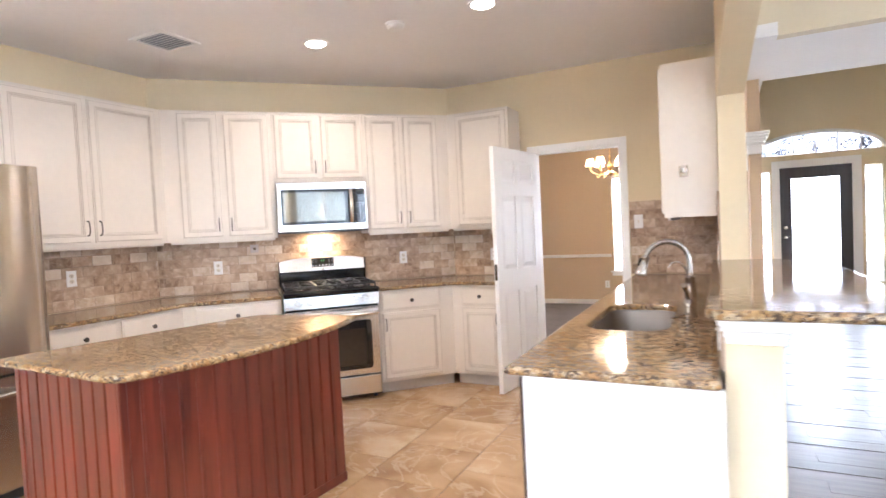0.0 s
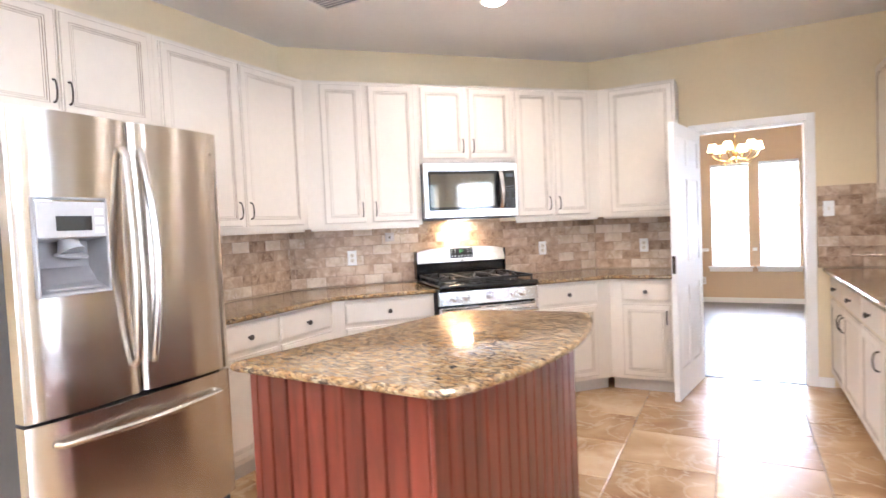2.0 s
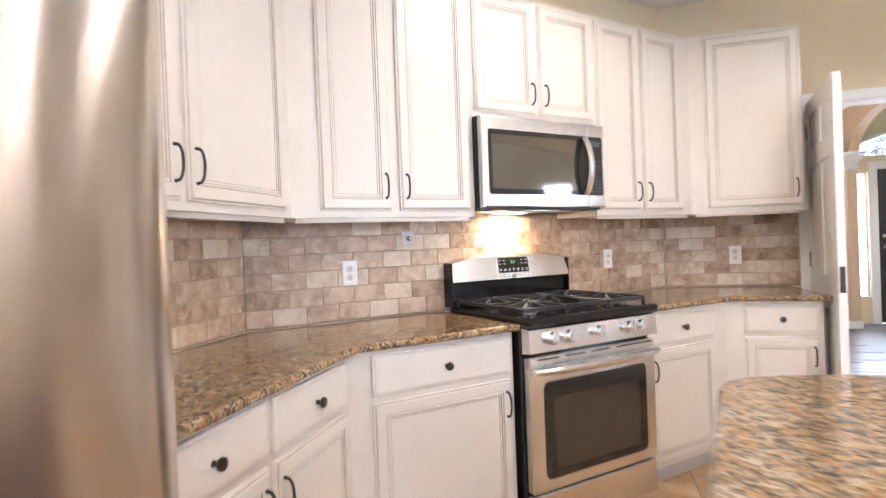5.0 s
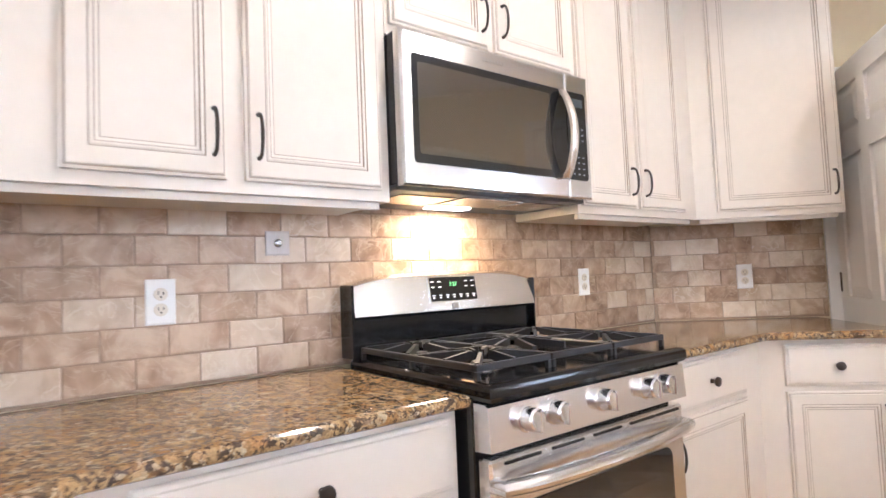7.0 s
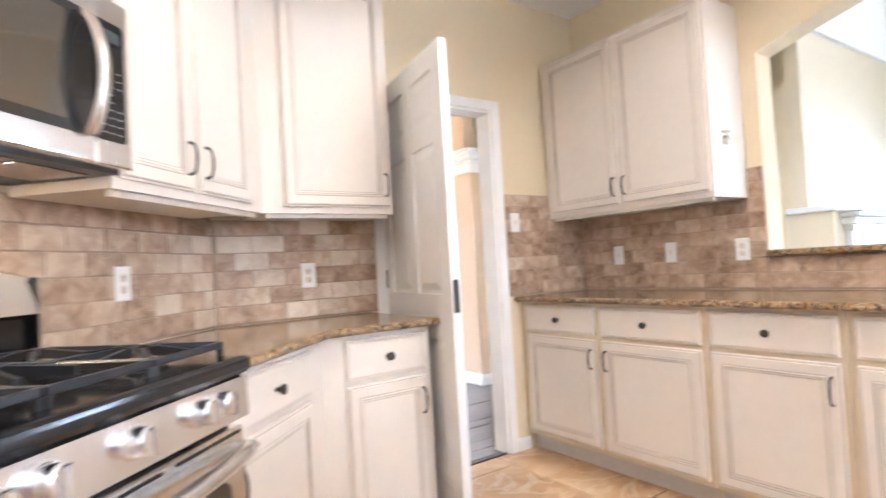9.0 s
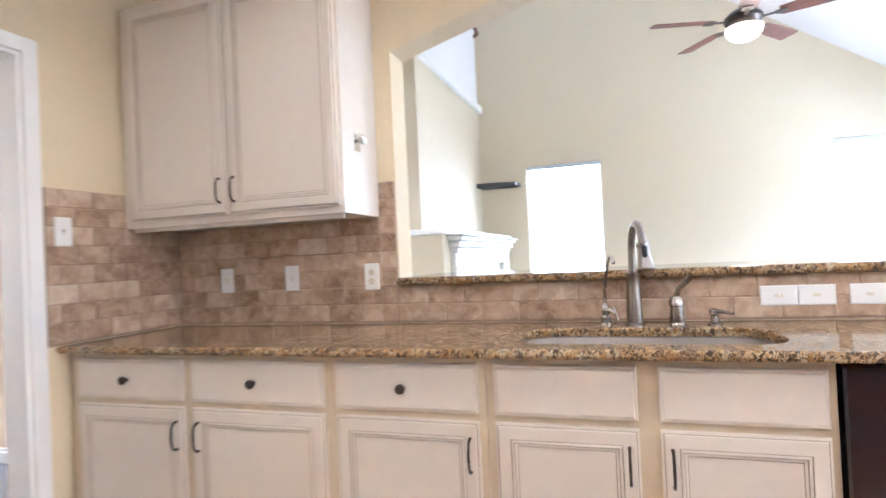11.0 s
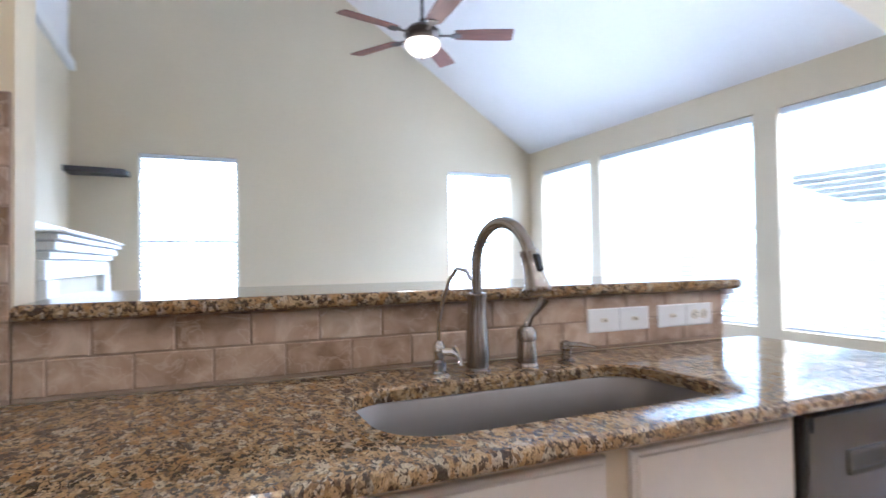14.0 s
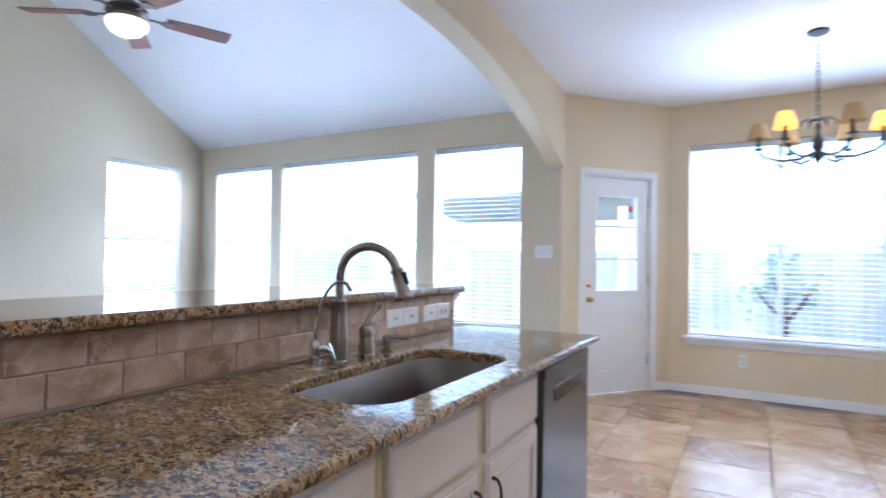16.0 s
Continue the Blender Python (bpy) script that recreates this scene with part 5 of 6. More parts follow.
for i in range(17):
    k = i / 16
    z, y = Z1 - 0.072 - 0.285 * k, FY - 0.012 - 0.042 * math.sin(math.pi * k) ** 0.8
    cur = ring(bm, [(0.216, y, z), (0.219, y - 0.008, z), (0.228, y - 0.012, z), (0.238, y - 0.012, z), (0.247, y - 0.008, z), (0.25, y, z), (0.243, y + 0.006, z), (0.223, y + 0.006, z)])
    if prev:
        bridge(bm, prev, cur)
    else:
        bm.faces.new(cur)
    prev = cur
bm.faces.new(prev)
box(bm, 0.222, 0.244, FY - 0.014, FY, Z1 - 0.088, Z1 - 0.07, 0.003)
box(bm, 0.222, 0.244, FY - 0.014, FY, Z1 - 0.357, Z1 - 0.339, 0.003)
part("handle", bm, STEEL, fc, "broad curved steel handle", True)
for k in range(7):
    part("mark", boxes((-0.09 + 0.013 * k, -0.081 + 0.013 * k, FY - 0.0012, FY + 0.001, Z1 - 0.036, Z1 - 0.026)), CHROME, fc, "small raised maker's mark")
lamp("cooktop_bulb", "AREA", RANGE @ pose(RC - 0.02, -0.097, Z0 - 0.012), 1.35, (1.0, 0.72, 0.38), 0.15, 0.05)

# ---- dishwasher ----
dw = thing("dishwasher", "black and stainless dishwasher at the end of the peninsula", "dishwasher", EAST)
part("tub", boxes((-4.395, -3.805, -0.575, -0.01, 0.09, 0.875)), BLACK, dw, "black tub sides")
dd = part("door", boxes((-4.392, -3.808, -0.625, -0.578, 0.11, 0.872), bevel=0.006), DARKSTEEL, dw, "dark stainless front")
part("handle_pocket", panel(-4.27, -3.93, 0.735, 0.785, -0.6245, [(0, 0, 0), (0, 0.003, 0), (0.01, 0.001, 0)]), BLACK, dd)
part("control_strip", boxes((-4.38, -3.82, -0.6285, -0.624, 0.835, 0.865)), DARKSTEEL, dd)
part("toe_kick", boxes((-4.39, -3.81, -0.54, -0.02, 0.0, 0.09)), DARKGREY, dw)

# ---- sink and taps ----
sk = thing("undermount_sink", "brushed stainless steel undermount sink in the granite counter", "sink")
bm = bmesh.new()
x0, x1, y0, y1 = SINK
prev = None
for d, z in ((-0.02, 0.8835), (-0.004, 0.8835), (0.0, 0.878), (0.004, 0.75), (0.012, 0.715), (0.035, 0.70), (0.09, 0.695)):
    cur = ring(bm, [(*p, z) for p in rounded_rect(x0 + d, x1 - d, y0 + d, y1 - d, max(0.03, 0.10 - d))])
    if prev:
        bridge(bm, prev, cur)
    prev = cur
bm.faces.new(prev)
part("bowl", bm, SINKSTEEL, sk, smooth=True)
part("drain", lathe([(0.045, 0), (0.045, 0.003), (0.03, 0.004), (0.028, 0.001)], 20, pose(1.63, 4.85, 0.695)), CHROME, sk, smooth=True)
part("strainer", lathe([(0.028, 0), (0.02, 0.006), (0.006, 0.008)], 16, pose(1.63, 4.85, 0.696)), NICKEL, sk, smooth=True)


fa = thing("kitchen_faucet", "tall brushed nickel gooseneck faucet with pull-down spray head", "faucet")
B = (1.875, 4.865, COUNTER)
FW = (-0.985, -0.17)
part("base", lathe([(0.032, 0), (0.032, 0.005), (0.0275, 0.010), (0.0285, 0.045), (0.0265, 0.09), (0.0235, 0.135), (0.0225, 0.176), (0.0248, 0.181), (0.0248, 0.188), (0.0165, 0.191)], 24, pose(*B)), NICKEL, fa, smooth=True)
bm = bmesh.new()
yaw = math.atan2(FW[1], FW[0])
R, END = 0.097, radians(163)
arc = [(R * (1 - math.cos(END * i / 18)), 0.258 + R * math.sin(END * i / 18)) for i in range(19)]
tube(bm, [(B[0] + p * math.cos(yaw), B[1] + p * math.sin(yaw), B[2] + z) for p, z in [(0, 0.0), (0, 0.15)] + arc], 0.0135, 12)
part("spout", bm, NICKEL, fa, smooth=True)
tip = pose(B[0] + arc[-1][0] * math.cos(yaw), B[1] + arc[-1][0] * math.sin(yaw), B[2] + arc[-1][1], 0, 0, math.degrees(yaw)) @ pose(0, 0, 0, 0, -17, 0)
part("spray_head", lathe([(0.013, 0.004), (0.0205, 0.002), (0.021, -0.006), (0.018, -0.011), (0.0195, -0.035), (0.0235, -0.06), (0.0295, -0.08), (0.0305, -0.088), (0.0285, -0.092), (0.022, -0.0925)], 24, tip), NICKEL, fa, "bell-shaped spray head", True)
part("spray_button", boxes((0.018, 0.027, -0.008, 0.008, -0.05, -0.012), bevel=0.003), BLACK, fa, m=tip)
ft = thing("filter_tap", "slim chrome drinking-water tap", "faucet")
B = (1.88, 4.965, COUNTER)
part("base", lathe([(0.024, 0), (0.024, 0.005), (0.018, 0.01), (0.018, 0.03), (0.012, 0.036), (0.015, 0.05), (0.015, 0.07), (0.008, 0.08)], 16, pose(*B)), CHROME, ft, smooth=True)
bm = bmesh.new()
tube(bm, [(B[0], B[1], B[2] + 0.07), (B[0], B[1], B[2] + 0.12), (B[0] - 0.012, B[1] - 0.008, B[2] + 0.18), (B[0] - 0.03, B[1] - 0.016, B[2] + 0.225), (B[0] - 0.055, B[1] - 0.024, B[2] + 0.25), (B[0] - 0.085, B[1] - 0.033, B[2] + 0.247), (B[0] - 0.10, B[1] - 0.038, B[2] + 0.225)], 0.0055, 8)
part("spout", bm, CHROME, ft, smooth=True)
bm = bmesh.new()
tube(bm, [(B[0], B[1], B[2] + 0.055), (B[0] - 0.02, B[1] - 0.025, B[2] + 0.055), (B[0] - 0.03, B[1] - 0.036, B[2] + 0.045)], [0.010, 0.011, 0.006], 10)
tube(bm, [(B[0] - 0.022, B[1] - 0.028, B[2] + 0.066), (B[0] - 0.026, B[1] - 0.034, B[2] + 0.055), (B[0] - 0.034, B[1] - 0.044, B[2] + 0.022)], [0.009, 0.007, 0.005], 8)
part("lever", bm, CHROME, ft, smooth=True)
hd = thing("faucet_handle", "brushed nickel single-lever faucet handle", "faucet")
B = (1.875, 4.725, COUNTER)
part("base", lathe([(0.029, 0), (0.029, 0.005), (0.0255, 0.01), (0.026, 0.03), (0.0225, 0.055), (0.0215, 0.064), (0.026, 0.067), (0.026, 0.072), (0.0245, 0.088), (0.015, 0.1), (0.004, 0.103)], 20, pose(*B)), NICKEL, hd, smooth=True)
bm = bmesh.new()
tube(bm, [(B[0], B[1], B[2] + 0.1), (B[0] - 0.004, B[1] - 0.01, B[2] + 0.125), (B[0] - 0.01, B[1] - 0.03, B[2] + 0.145), (B[0] - 0.014, B[1] - 0.046, B[2] + 0.168)], [0.010, 0.009, 0.0095, 0.014], 10)
part("lever", bm, NICKEL, hd, smooth=True)
so = thing("soap_pump", "low brushed nickel soap pump", "soap dispenser")
B = (1.875, 4.607, COUNTER)
part("base", lathe([(0.023, 0), (0.023, 0.005), (0.014, 0.01), (0.013, 0.03), (0.017, 0.036), (0.016, 0.05), (0.006, 0.056)], 16, pose(*B)), NICKEL, so, smooth=True)
bm = bmesh.new()
tube(bm, [(B[0], B[1], B[2] + 0.045), (B[0] - 0.03, B[1] - 0.025, B[2] + 0.047), (B[0] - 0.06, B[1] - 0.05, B[2] + 0.042)], [0.008, 0.007, 0.005], 8)
part("nozzle", bm, NICKEL, so, smooth=True)


# ---- outlets and switches ----
def wall_plate(m, x, z, kind, label, gangs=1, across=False):
    """A cover plate on a wall facing -y. kind per gang: 'o' outlet, 's' toggle switch, 'r' rocker."""
    w, h = 0.07 + 0.046 * (gangs - 1), 0.115
    p = thing("wall_plate", label, "outlet" if "o" in kind else "switch", m @ pose(x, -0.0115, z, 0, 90 if across else 0, 0), "wall plates")
    part("plate", panel(-w / 2, w / 2, -h / 2, h / 2, 0, [(0, 0, 0), (0, 0.003, 0), (0.004, 0.0055, 0)]), WHITEPLASTIC, p)
    for i, k in enumerate(kind):
        c = (i - (gangs - 1) / 2) * 0.046
        if k == "o":
            for s in (-1, 1):
                f = part("socket", lathe([(0.0165, 0), (0.0165, 0.002), (0.015, 0.003)], 14, pose(c, -0.005, s * 0.0195, 90)), IVORY, p)
                part("slot", boxes((c - 0.007, c - 0.005, -0.0086, -0.0078, s * 0.0195 - 0.001, s * 0.0195 + 0.007), (c + 0.005, c + 0.007, -0.0086, -0.0078, s * 0.0195 - 0.001, s * 0.0195 + 0.006),
                                   (c - 0.002, c + 0.002, -0.0086, -0.0078, s * 0.0195 - 0.009, s * 0.0195 - 0.005)), BLACK, f)
        elif k == "s":
            part("toggle_plate", boxes((c - 0.006, c + 0.006, -0.0065, -0.005, -0.012, 0.012)), IVORY, p)
            part("toggle", boxes((c - 0.004, c + 0.004, -0.016, -0.006, 0.0, 0.008), bevel=0.001), IVORY, p)
        else:
            part("rocker", panel(c - 0.0165, c + 0.0165, -0.033, 0.033, -0.005, [(0, 0, 0), (0, 0.002, 0), (0.004, 0.003, 0)]), WHITEPLASTIC, p)
    return p


OUT = "white duplex outlet on the stone backsplash"
wall_plate(RANGE, 0.47, 1.135, "o", OUT), wall_plate(RANGE, 2.12, 1.125, "o", OUT), wall_plate(LEFT, 4.425, 1.148, "o", OUT)
wall_plate(NORTH, 0.075, 1.115, "o", OUT)
wall_plate(NORTH, 1.395, 1.36, "s", "white single toggle switch beside the doorway")
wall_plate(EAST, -6.71, 1.125, "s", "white single toggle switch on the stone backsplash"), wall_plate(EAST, -6.35, 1.125, "s", "white single toggle switch on the stone backsplash"), wall_plate(EAST, -5.945, 1.12, "o", OUT)
cj = thing("cable_jack", "small square cable jack plate on the stone backsplash", "outlet", RANGE @ pose(0.775, -0.0115, 1.285), "wall plates")
part("plate", panel(-0.035, 0.035, -0.035, 0.035, 0, [(0, 0, 0), (0, 0.003, 0), (0.004, 0.005, 0)]), material("clear_plate", (0.55, 0.5, 0.46), 0.25, vary=0.05, bump=0), cj)
part("jack", lathe([(0.012, 0), (0.012, 0.006), (0.006, 0.008), (0.006, 0.016)], 12, pose(0, -0.004, 0, 90)), NICKEL, cj, smooth=True)
# plates laid on their side under the bar
for y, k in ((4.325, "ss"), (4.055, "so")):
    for i, kk in enumerate(k):
        wall_plate(EAST, -y + (i - 0.5) * 0.116, 1.0, kk, "white wall plate lying sideways under the bar top", across=True)
wall_plate(BACK @ pose(0, 0.008, 0), -2.44, 1.31, "sss", "white triple switch plate on the living room wall", 3)
wall_plate(BAY @ pose(0, 0.008, 0), -0.845, 0.335, "o", "white duplex outlet under the nook window")
wall_plate(pose(0, 11.4, 0) @ pose(0, 0.008, 0), 0.33, 0.33, "o", "white duplex outlet on the dining room wall")

# ---- ceiling fittings ----
for dx, dy in DOWN + [(3.6, 7.9)]:
    d = thing("recessed_downlight", "lit white recessed ceiling downlight", "light", pose(dx, dy, CEIL), "downlights")
    part("trim_ring", lathe([(0.095, -0.001), (0.095, -0.006), (0.075, -0.009), (0.072, -0.001)], 24), TRIM, d, smooth=True)
    part("bulb", lathe([(0.070, -0.003), (0.068, -0.012), (0.05, -0.022), (0.02, -0.026)], 20), LIT, d, "glowing bulb", True)
vt = thing("ceiling_vent", "white louvred ceiling air vent", "vent", pose(-1.325, 4.645, CEIL, 180))
part("frame", boxes((-0.16, -0.13, -0.16, 0.16, 0.0, 0.012), (0.13, 0.16, -0.16, 0.16, 0.0, 0.012), (-0.13, 0.13, -0.16, -0.13, 0.0, 0.012), (-0.13, 0.13, 0.13, 0.16, 0.0, 0.012), bevel=0.003), TRIM, vt)
part("backing", boxes((-0.13, 0.13, -0.13, 0.13, 0.0, 0.002)), GREYPLASTIC, vt)
sl = None
for i in range(9):
    if sl is None:
        sl = part("slat", boxes((-0.13, 0.13, -0.009, 0.009, -0.001, 0.001)), TRIM, vt, m=pose(0, -0.116, 0.009, 35)).data
    else:
        o = new("slat", sl)
        o.parent, o.matrix_basis = vt, pose(0, -0.116 + 0.029 * i, 0.009, 35)
sd = thing("smoke_detector", "round white smoke detector on the ceiling", "smoke detector", pose(0.13, 5.25, CEIL))
part("base", lathe([(0.065, 0), (0.065, -0.012), (0.06, -0.016)], 24), WHITEPLASTIC, sd, smooth=True)
part("cover", lathe([(0.058, -0.016), (0.055, -0.03), (0.045, -0.038), (0.01, -0.04)], 24), WHITEPLASTIC, sd, smooth=True)

# ---- ceiling fan ----
FANX, FANY, FANZ = 4.61, 3.916, 2.752
fan = thing("ceiling_fan", "bronze ceiling fan with reddish wooden blades and lit bowl", "ceiling fan", pose(FANX, FANY, FANZ))
part("downrod", lathe([(0.013, 0.26), (0.013, 1.85)], 10), BRONZE, fan)
part("canopy", lathe([(0.03, 1.60), (0.07, 1.66), (0.075, 1.75)], 18), BRONZE, fan, smooth=True)
part("motor_housing", lathe([(0.02, 0.30), (0.03, 0.27), (0.10, 0.235), (0.135, 0.20), (0.14, 0.17), (0.12, 0.14), (0.085, 0.125), (0.08, 0.115)], 24), BRONZE, fan, "dark bronze motor housing", True)
part("light_bowl", lathe([(0.13, 0.118), (0.135, 0.105), (0.125, 0.07), (0.095, 0.035), (0.05, 0.015), (0.012, 0.01)], 24), FROST, fan, "lit frosted glass bowl", True)
part("finial", lathe([(0.014, 0.012), (0.014, 0.004), (0.006, -0.004), (0.009, -0.014), (0.002, -0.02)], 10), BRONZE, fan)
for k in range(5):
    q = pose(0, 0, 0.165, 0, 0, 72 * k + 32)
    bm = boxes((0.12, 0.27, -0.014, 0.014, -0.004, 0.004), (0.22, 0.30, -0.04, 0.04, -0.004, 0.002), bevel=0.002)
    arm = part("blade_iron", bm, BRONZE, fan, m=q)
    out = [(0.25, -0.06), (0.45, -0.072), (0.68, -0.075), (0.70, -0.065), (0.705, 0.0), (0.70, 0.065), (0.68, 0.075), (0.45, 0.072), (0.25, 0.06)]
    bl = part("blade", slab(out, 0.004, 0.012, 0.003), FANWOOD, arm, "reddish brown wooden blade", m=pose(0, 0, 0, -11))
lamp("fan_bulb", "POINT", pose(FANX, FANY, FANZ - 0.06), 3, (1, 0.85, 0.65), 0.1)


# ---- chandeliers ----
def chandelier(m, metal, shade, drop, n, r, label, shade_label, chain=True, unlit=None, big=1.0):
    c = thing("chandelier", label, "chandelier", m)
    part("canopy", lathe([(0.065, 0), (0.062, -0.015), (0.03, -0.03), (0.008, -0.035)], 18), metal, c, smooth=True)
    bm = bmesh.new()
    if chain:
        k = 0
        z = -0.035
        while z > -drop + 0.16:
            a = radians(90 * (k % 2))
            tube(bm, [(0.009 * math.cos(t) * math.cos(a), 0.009 * math.cos(t) * math.sin(a), z - 0.016 + 0.018 * math.sin(t)) for t in [2 * math.pi * i / 8 for i in range(9)]], 0.0028, 5)
            z -= 0.028
            k += 1
    else:
        tube(bm, [(0, 0, -0.03), (0, 0, -drop + 0.16)], 0.008, 8)
    tagged(part("chain", bm, metal, c), kind="stuff")
    part("stem", lathe([(0.006, -drop + 0.18), (0.02, -drop + 0.15), (0.012, -drop + 0.10), (0.03, -drop + 0.06), (0.036, -drop + 0.02), (0.02, -drop - 0.02), (0.028, -drop - 0.05), (0.012, -drop - 0.08), (0.004, -drop - 0.1)], 14), metal, c, smooth=True)
    for i in range(n):
        q = pose(0, 0, -drop, 0, 0, 360 / n * i + (-5 if unlit else 12))
        up = 0.045 if unlit else 0.0
        bm = bmesh.new()
        tube(bm, [(0.03, 0, -0.02), (r * 0.3, 0, -0.055), (r * 0.6, 0, -0.06), (r * 0.88, 0, -0.03), (r, 0, 0.005), (r, 0, 0.03)], 0.0075, 7)
        tube(bm, [(r * 0.55, 0, -0.055), (r * 0.5, 0, -0.085), (r * 0.62, 0, -0.1), (r * 0.7, 0, -0.08)], 0.005, 6)
        a = part("arm", bm, metal, c, m=q, smooth=True)
        part("candle_cup", lathe([(0.012, 0.02), (0.028, 0.028), (0.03, 0.034), (0.011, 0.036), (0.011, 0.085 + up)], 12, pose(r, 0, 0)), metal, a, smooth=True)
        bm = bmesh.new()
        lo = ring(bm, [(r + big * 0.062 * math.cos(t), big * 0.062 * math.sin(t), 0.055 + up) for t in [2 * math.pi * j / 18 for j in range(18)]])
        hi = ring(bm, [(r + big * 0.038 * math.cos(t), big * 0.038 * math.sin(t), 0.055 + up + big * 0.09) for t in [2 * math.pi * j / 18 for j in range(18)]])
        bridge(bm, lo, hi)
        bmesh.ops.solidify(bm, geom=bm.faces[:], thickness=0.002)
        if unlit and i not in (1, 3):
            part("shade", bm, unlit, a, "unlit tan fabric shade", True)
        else:
            part("shade", bm, shade, a, shade_label, True)
        if unlit:
            bm = bmesh.new()
            tube(bm, [(0.01, 0, 0.19), (0.05, 0, 0.205), (0.085, 0, 0.19), (0.10, 0, 0.17), (0.09, 0, 0.155)], 0.006, 6)
            part("scroll", bm, metal, c, m=q, smooth=True)
    return c


TANSHADE = material("tan_fabric_shade", (0.52, 0.38, 0.20), 0.8, noise_scale=60, vary=0.08)
chandelier(pose(0.405, 1.905, CEIL), BLACKIRON, SHADE, 0.77, 6, 0.335, "black iron chandelier with yellow shades, some lit, over the nook", "lit yellow fabric shade", unlit=TANSHADE, big=1.12)
chandelier(pose(0.79, 9.3, CEIL), BRASS, FROST, 0.72, 6, 0.24, "brass dining chandelier with lit white glass shades", "lit white glass shade")
lamp("nook_bulb", "POINT", pose(0.405, 1.905, CEIL - 0.55), 4, WARM, 0.15)
lamp("dining_bulb", "POINT", pose(0.79, 9.3, CEIL - 0.6), 14, WARM, 0.15)

# ---- living room: fireplace corner, shelf, stair trim ----
structure("chimney_breast", boxes((4.30, XF - 0.002, 6.36, 6.708, 0, 1.39), bevel=0.004), WALL_LR, "low beige chimney breast")
structure("trim", boxes((4.27, XF - 0.002, 6.33, 6.708, 1.392, 1.44), bevel=0.006), TRIM, "white cap on the chimney breast")
fp = thing("fireplace_mantel", "white fireplace mantel with stepped crown mouldings", "mantel", pose(5.65, 6.358, 0))
for x0 in (-1.15, 0.9):
    part("pilaster", boxes((x0, x0 + 0.25, -0.06, -0.002, 0, 1.1), bevel=0.004), TRIM, fp)
part("frieze", boxes((-1.15, 1.15, -0.05, -0.002, 1.102, 1.22), bevel=0.004), TRIM, fp)
for k, (w, d, za, zb) in enumerate(((1.18, 0.08, 1.222, 1.27), (1.21, 0.11, 1.272, 1.33), (1.25, 0.14, 1.332, 1.37), (1.28, 0.17, 1.372, 1.39))):
    part("moulding" if k < 3 else "shelf", boxes((-w, w, -d, -0.002, za, zb), bevel=0.008), TRIM, fp)
part("firebox", boxes((-0.5, 0.5, -0.02, -0.002, 0, 0.8)), BLACK, fp, "dark firebox")
sh = thing("wall_shelf", "dark floating corner shelf high on the wall", "shelf")
part("board", slab([(XF - 0.30, 6.70), (XF - 0.27, 6.42), (XF - 0.2, 6.2), (XF - 0.005, 6.17), (XF - 0.005, 6.70)], 2.09, 2.145, 0.005), DARKGREY, sh)
ledge = thing("loft_ledge", "white loft ledge with a brown handrail above it", "ledge", pose(0, 6.708, 0))
part("cap", boxes((4.76, XF - 0.004, -0.06, -0.002, 3.14, 3.24), bevel=0.008), TRIM, ledge)
part("panel", boxes((4.76, XF - 0.10, -0.02, -0.002, 3.242, 4.9)), CEILING, ledge, "pale upper wall panel")
bm = bmesh.new()
tube(bm, [(4.8, -0.09, 4.2), (6.9, -0.09, 4.2), (7.05, -0.08, 4.19), (7.07, -0.02, 4.17)], 0.026, 8)
part("handrail", bm, FANWOOD, ledge, "brown wooden handrail", True)

# ---- stone backsplash, tile by tile ----
random.seed(11)
TH, GAP = 0.0765, 0.002


def tile_mesh(w, h, seed, mat):
    """A tumbled tile, front face at y = -0.01, with worn uneven edges."""
    r = random.Random(seed)
    bm = bmesh.new()
    j = lambda k: r.uniform(-k, k)  # noqa: E731
    n = 3
    back = [(0, 0), (w / 2, 0), (w, 0), (w, h), (w / 2, h), (0, h)]
    A = ring(bm, [(x, 0.0, z) for x, z in back])
    B = ring(bm, [(x + (0.0008 if x == 0 else -0.0008 if x == w else 0) + j(0.0008), -0.0072, z + (0.0008 if z == 0 else -0.0008) + j(0.0008)) for x, z in back])
    C = ring(bm, [(x + (0.003 if x == 0 else -0.003 if x == w else 0) + j(0.001), -0.0095 + j(0.0005), z + (0.003 if z == 0 else -0.003) + j(0.001)) for x, z in back])
    bridge(bm, A, B), bridge(bm, B, C), bm.faces.new(C)
    me = bpy.data.meshes.new("tile")
    bmesh.ops.recalc_face_normals(bm, faces=bm.faces)
    bm.to_mesh(me), bm.free()
    me.materials.append(mat)
    return me


TILES = {}


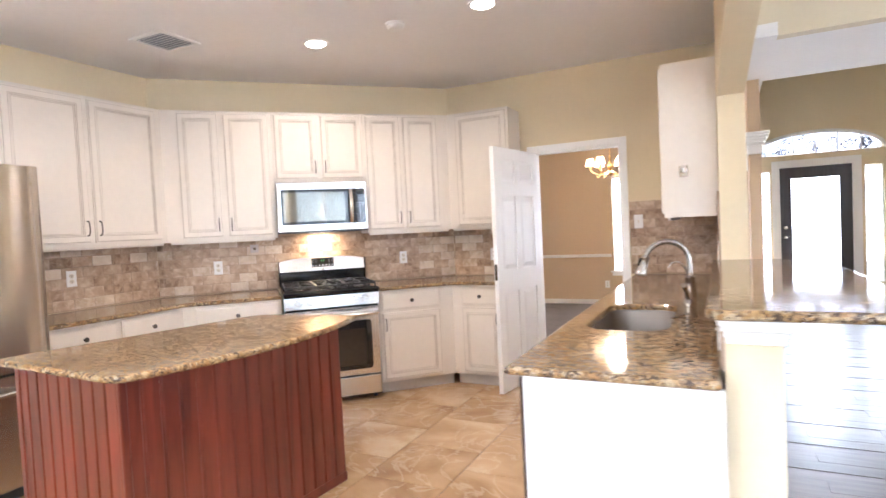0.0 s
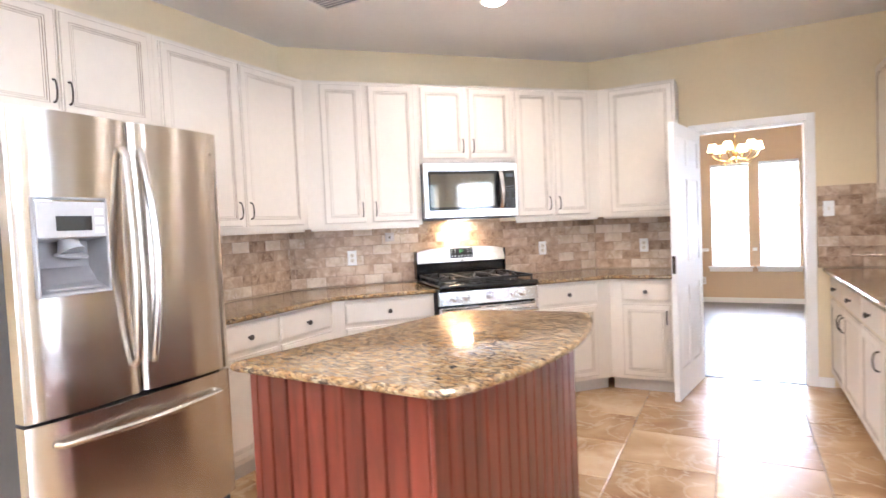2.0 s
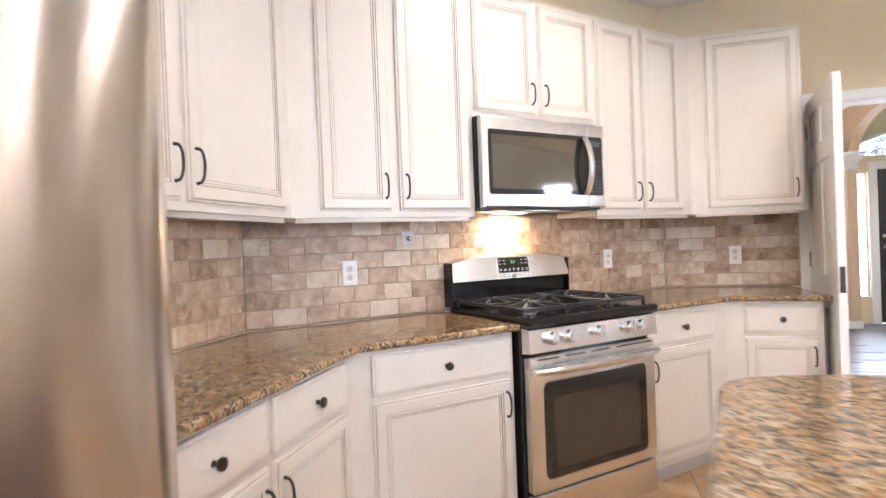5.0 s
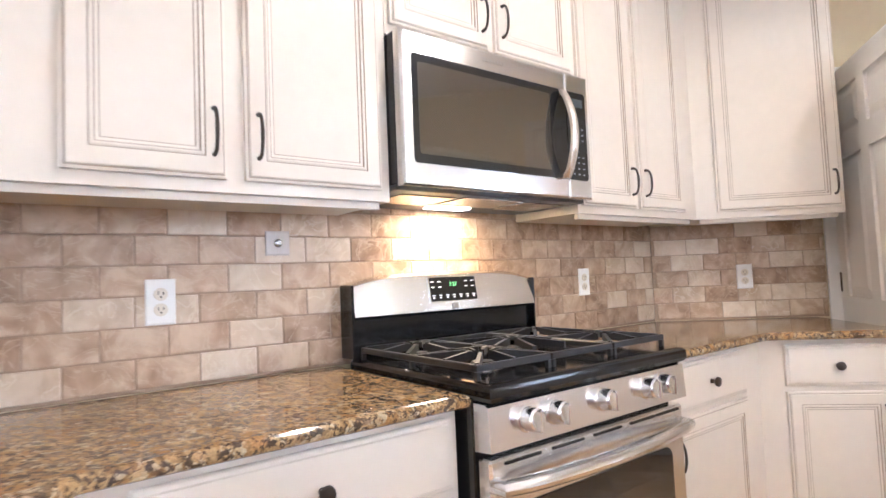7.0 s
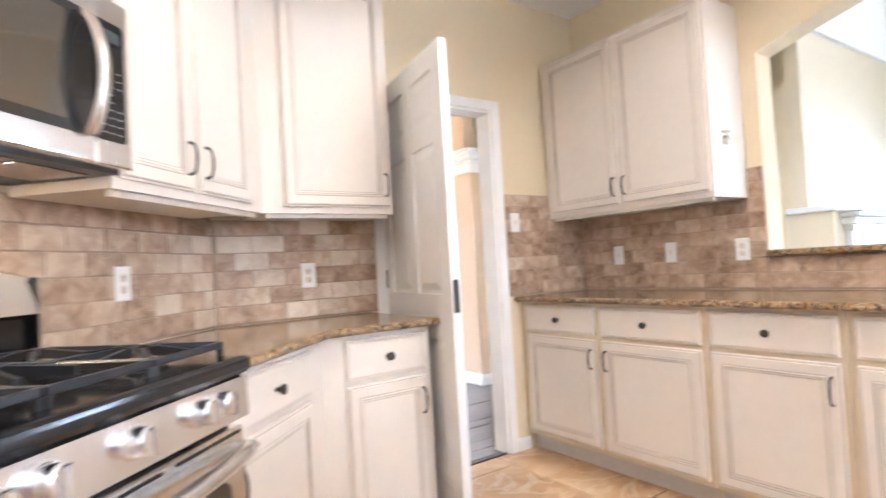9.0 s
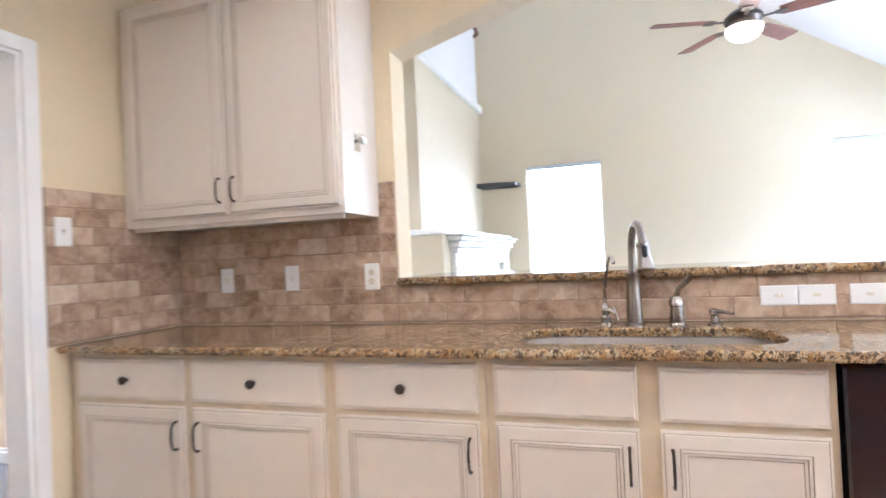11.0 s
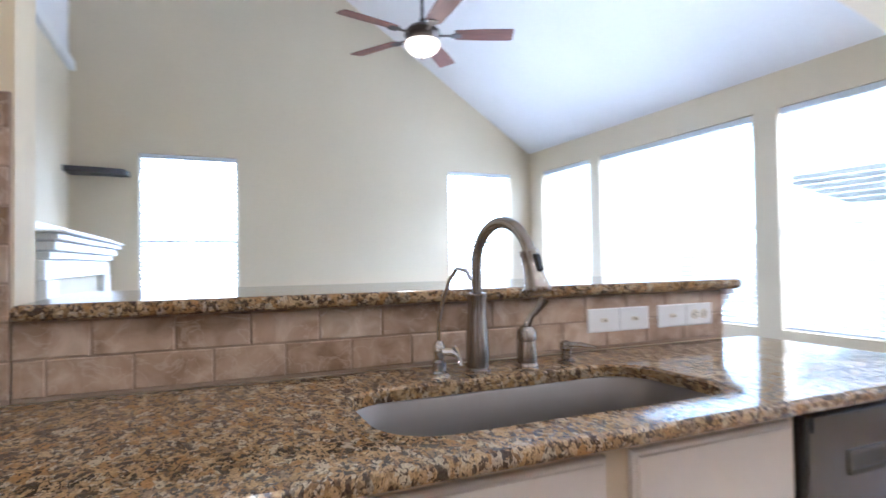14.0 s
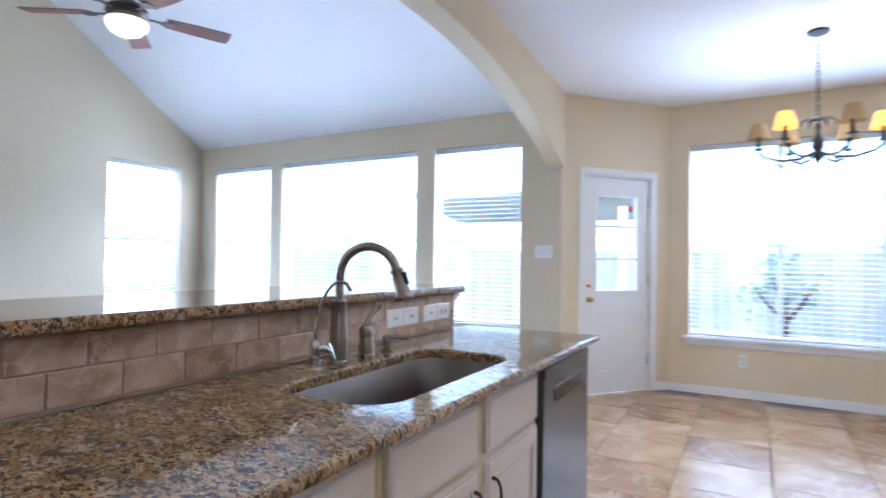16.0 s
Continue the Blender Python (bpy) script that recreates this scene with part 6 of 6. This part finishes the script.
def backsplash(m, x0, x1, z0, z1, label, shift=0.0, tw=0.147, pale=()):
    """Running bond; pale: spots (x, z) whose tiles are the light ones; without it some are picked by chance."""
    bs = structure("backsplash", boxes((x0, x1, -0.0095, 0.0, z0, z1)), GROUT, label, m)
    row, z = 0, z0 + 0.007
    while z < z1 - 0.015:
        h = min(TH, z1 - z) - GAP
        x = x0 - ((row % 2) * (tw + GAP) / 2 + shift) % (tw + GAP)
        while x < x1 - 0.012:
            a, b = max(x, x0), min(x + tw, x1)
            if b - a > 0.014:
                light = any(a <= px <= b and z <= pz <= z + TH for px, pz in pale) if pale else random.random() < 0.16
                key = (round(b - a, 3), round(h, 3), random.randrange(4), light)
                if key not in TILES:
                    TILES[key] = tile_mesh(b - a, h, hash(key[:2]) % 1000 + key[2], SPLASH_PALE if light else SPLASH)
                o = new("tile", TILES[key])
                o.parent, o.matrix_basis = bs, pose(a, -0.003, z + GAP / 2)
            x += tw + GAP
        row += 1
        z += TH
    return bs


BS = "tumbled brown travertine backsplash in a brick pattern"
RANGE_PALE = [(0.64, 0.95), (0.19, 0.95), (0.70, 1.03), (0.335, 1.11), (0.48, 1.11), (0.93, 1.11), (0.72, 1.18), (0.79, 1.26), (0.93, 1.26), (0.08, 1.26), (0.55, 1.34), (0.86, 1.34), (1.25, 1.26), (1.40, 1.34),
              (2.36, 1.257), (2.52, 1.255), (2.62, 1.254), (2.29, 1.174), (2.55, 1.17), (2.52, 1.097), (2.20, 1.10), (2.28, 1.02), (2.59, 1.017), (2.50, 0.94), (2.62, 0.94)]
NORTH_PALE = [(-0.25, 1.255), (-0.108, 1.254), (0.185, 1.257), (-0.186, 1.175), (0.254, 1.184), (0.37, 1.184), (-0.111, 1.10), (-0.183, 1.026), (0.111, 1.027), (0.257, 1.033), (0.37, 1.028), (0.035, 0.948), (0.182, 0.949), (0.10, 1.32)]
backsplash(LEFT, 3.87, RY - 0.005, COUNTER, 1.374, BS, 0.03)
backsplash(RANGE, 0.005, RLEN - 0.005, COUNTER, 1.43, BS, 0.038, pale=RANGE_PALE)
backsplash(NORTH, -0.344, 0.435, COUNTER, 1.374, BS, 0.135, pale=NORTH_PALE)
PLAIN = [(1.42, 1.12), (-6.3, 1.26)]
backsplash(NORTH, 1.325, XP - 0.002, COUNTER, 1.53, BS, 0.02, pale=PLAIN)
backsplash(EAST, -YD + 0.012, -5.90, COUNTER, 1.374, BS, 0.07, pale=PLAIN)
backsplash(EAST, -5.899, -5.825, COUNTER, 1.53, BS, pale=PLAIN)
backsplash(EAST, -5.822, -3.885, COUNTER, 1.0765, BS, 0.098, 0.153, pale=[(-5.13, 1.02)])

# ---- kitchen floor tiles ----
FT_W, FT_GAP = 0.495, 0.005
floor_ob = bpy.data.objects["floor_kitchen"]
bm = bmesh.new()
box(bm, 0, FT_W, 0, FT_W, -0.007, 0.0, 0.0025)
me = bpy.data.meshes.new("tile")
bm.to_mesh(me), bm.free()
me.materials.append(FLOORTILE)
pitch = FT_W + FT_GAP


@functools.lru_cache(None)
def cut_tile(depth):
    bm = bmesh.new()
    box(bm, 0, FT_W, 0, depth, -0.007, 0.0, 0.0025)
    cut = bpy.data.meshes.new("tile")
    bm.to_mesh(cut), bm.free()
    cut.materials.append(FLOORTILE)
    return cut


for i in range(-6, 5):
    for j in range(-1, 17):
        x, y = 0.665 + i * pitch, 6.36 - (j + 1) * pitch + (pitch / 2 if i % 2 else 0) + 2 * pitch
        if x < XL - 0.5 or x + FT_W > 2.2 or y < 0.25 - pitch * 0.2 or y > YD - 0.02:
            continue
        o = new("tile", me if y + FT_W < YD + 0.02 else cut_tile(round(YD + 0.01 - y, 3)))
        o.parent = floor_ob
        o.matrix_basis = pose(x, y, 0)

# ---- laminate planks ----
bm = bmesh.new()
box(bm, 0, 1.2, 0, 0.125, -0.006, 0.0, 0.0008)
plank = bpy.data.meshes.new("plank")
bm.to_mesh(plank), bm.free()
plank.materials.append(PLANK)
count = 0
random.seed(3)
for (ax, bx, ay, by) in ((-1.2, 2.3, 7.06, 11.5), (2.06, 5.3, 3.6, 11.5)):
    r = 0
    y = ay
    while y < by - 0.12:
        x = ax + 0.4 * (r % 3)
        while x + 1.2 <= bx + 0.02:
            if count < 300 and (ax < 0 or y < 7.0 or x > 2.31):
                o = new("plank", plank)
                o.parent, o.matrix_basis = floor_living, pose(x, y, 0)
                count += 1
            x += 1.202
        y += 0.127
        r += 1
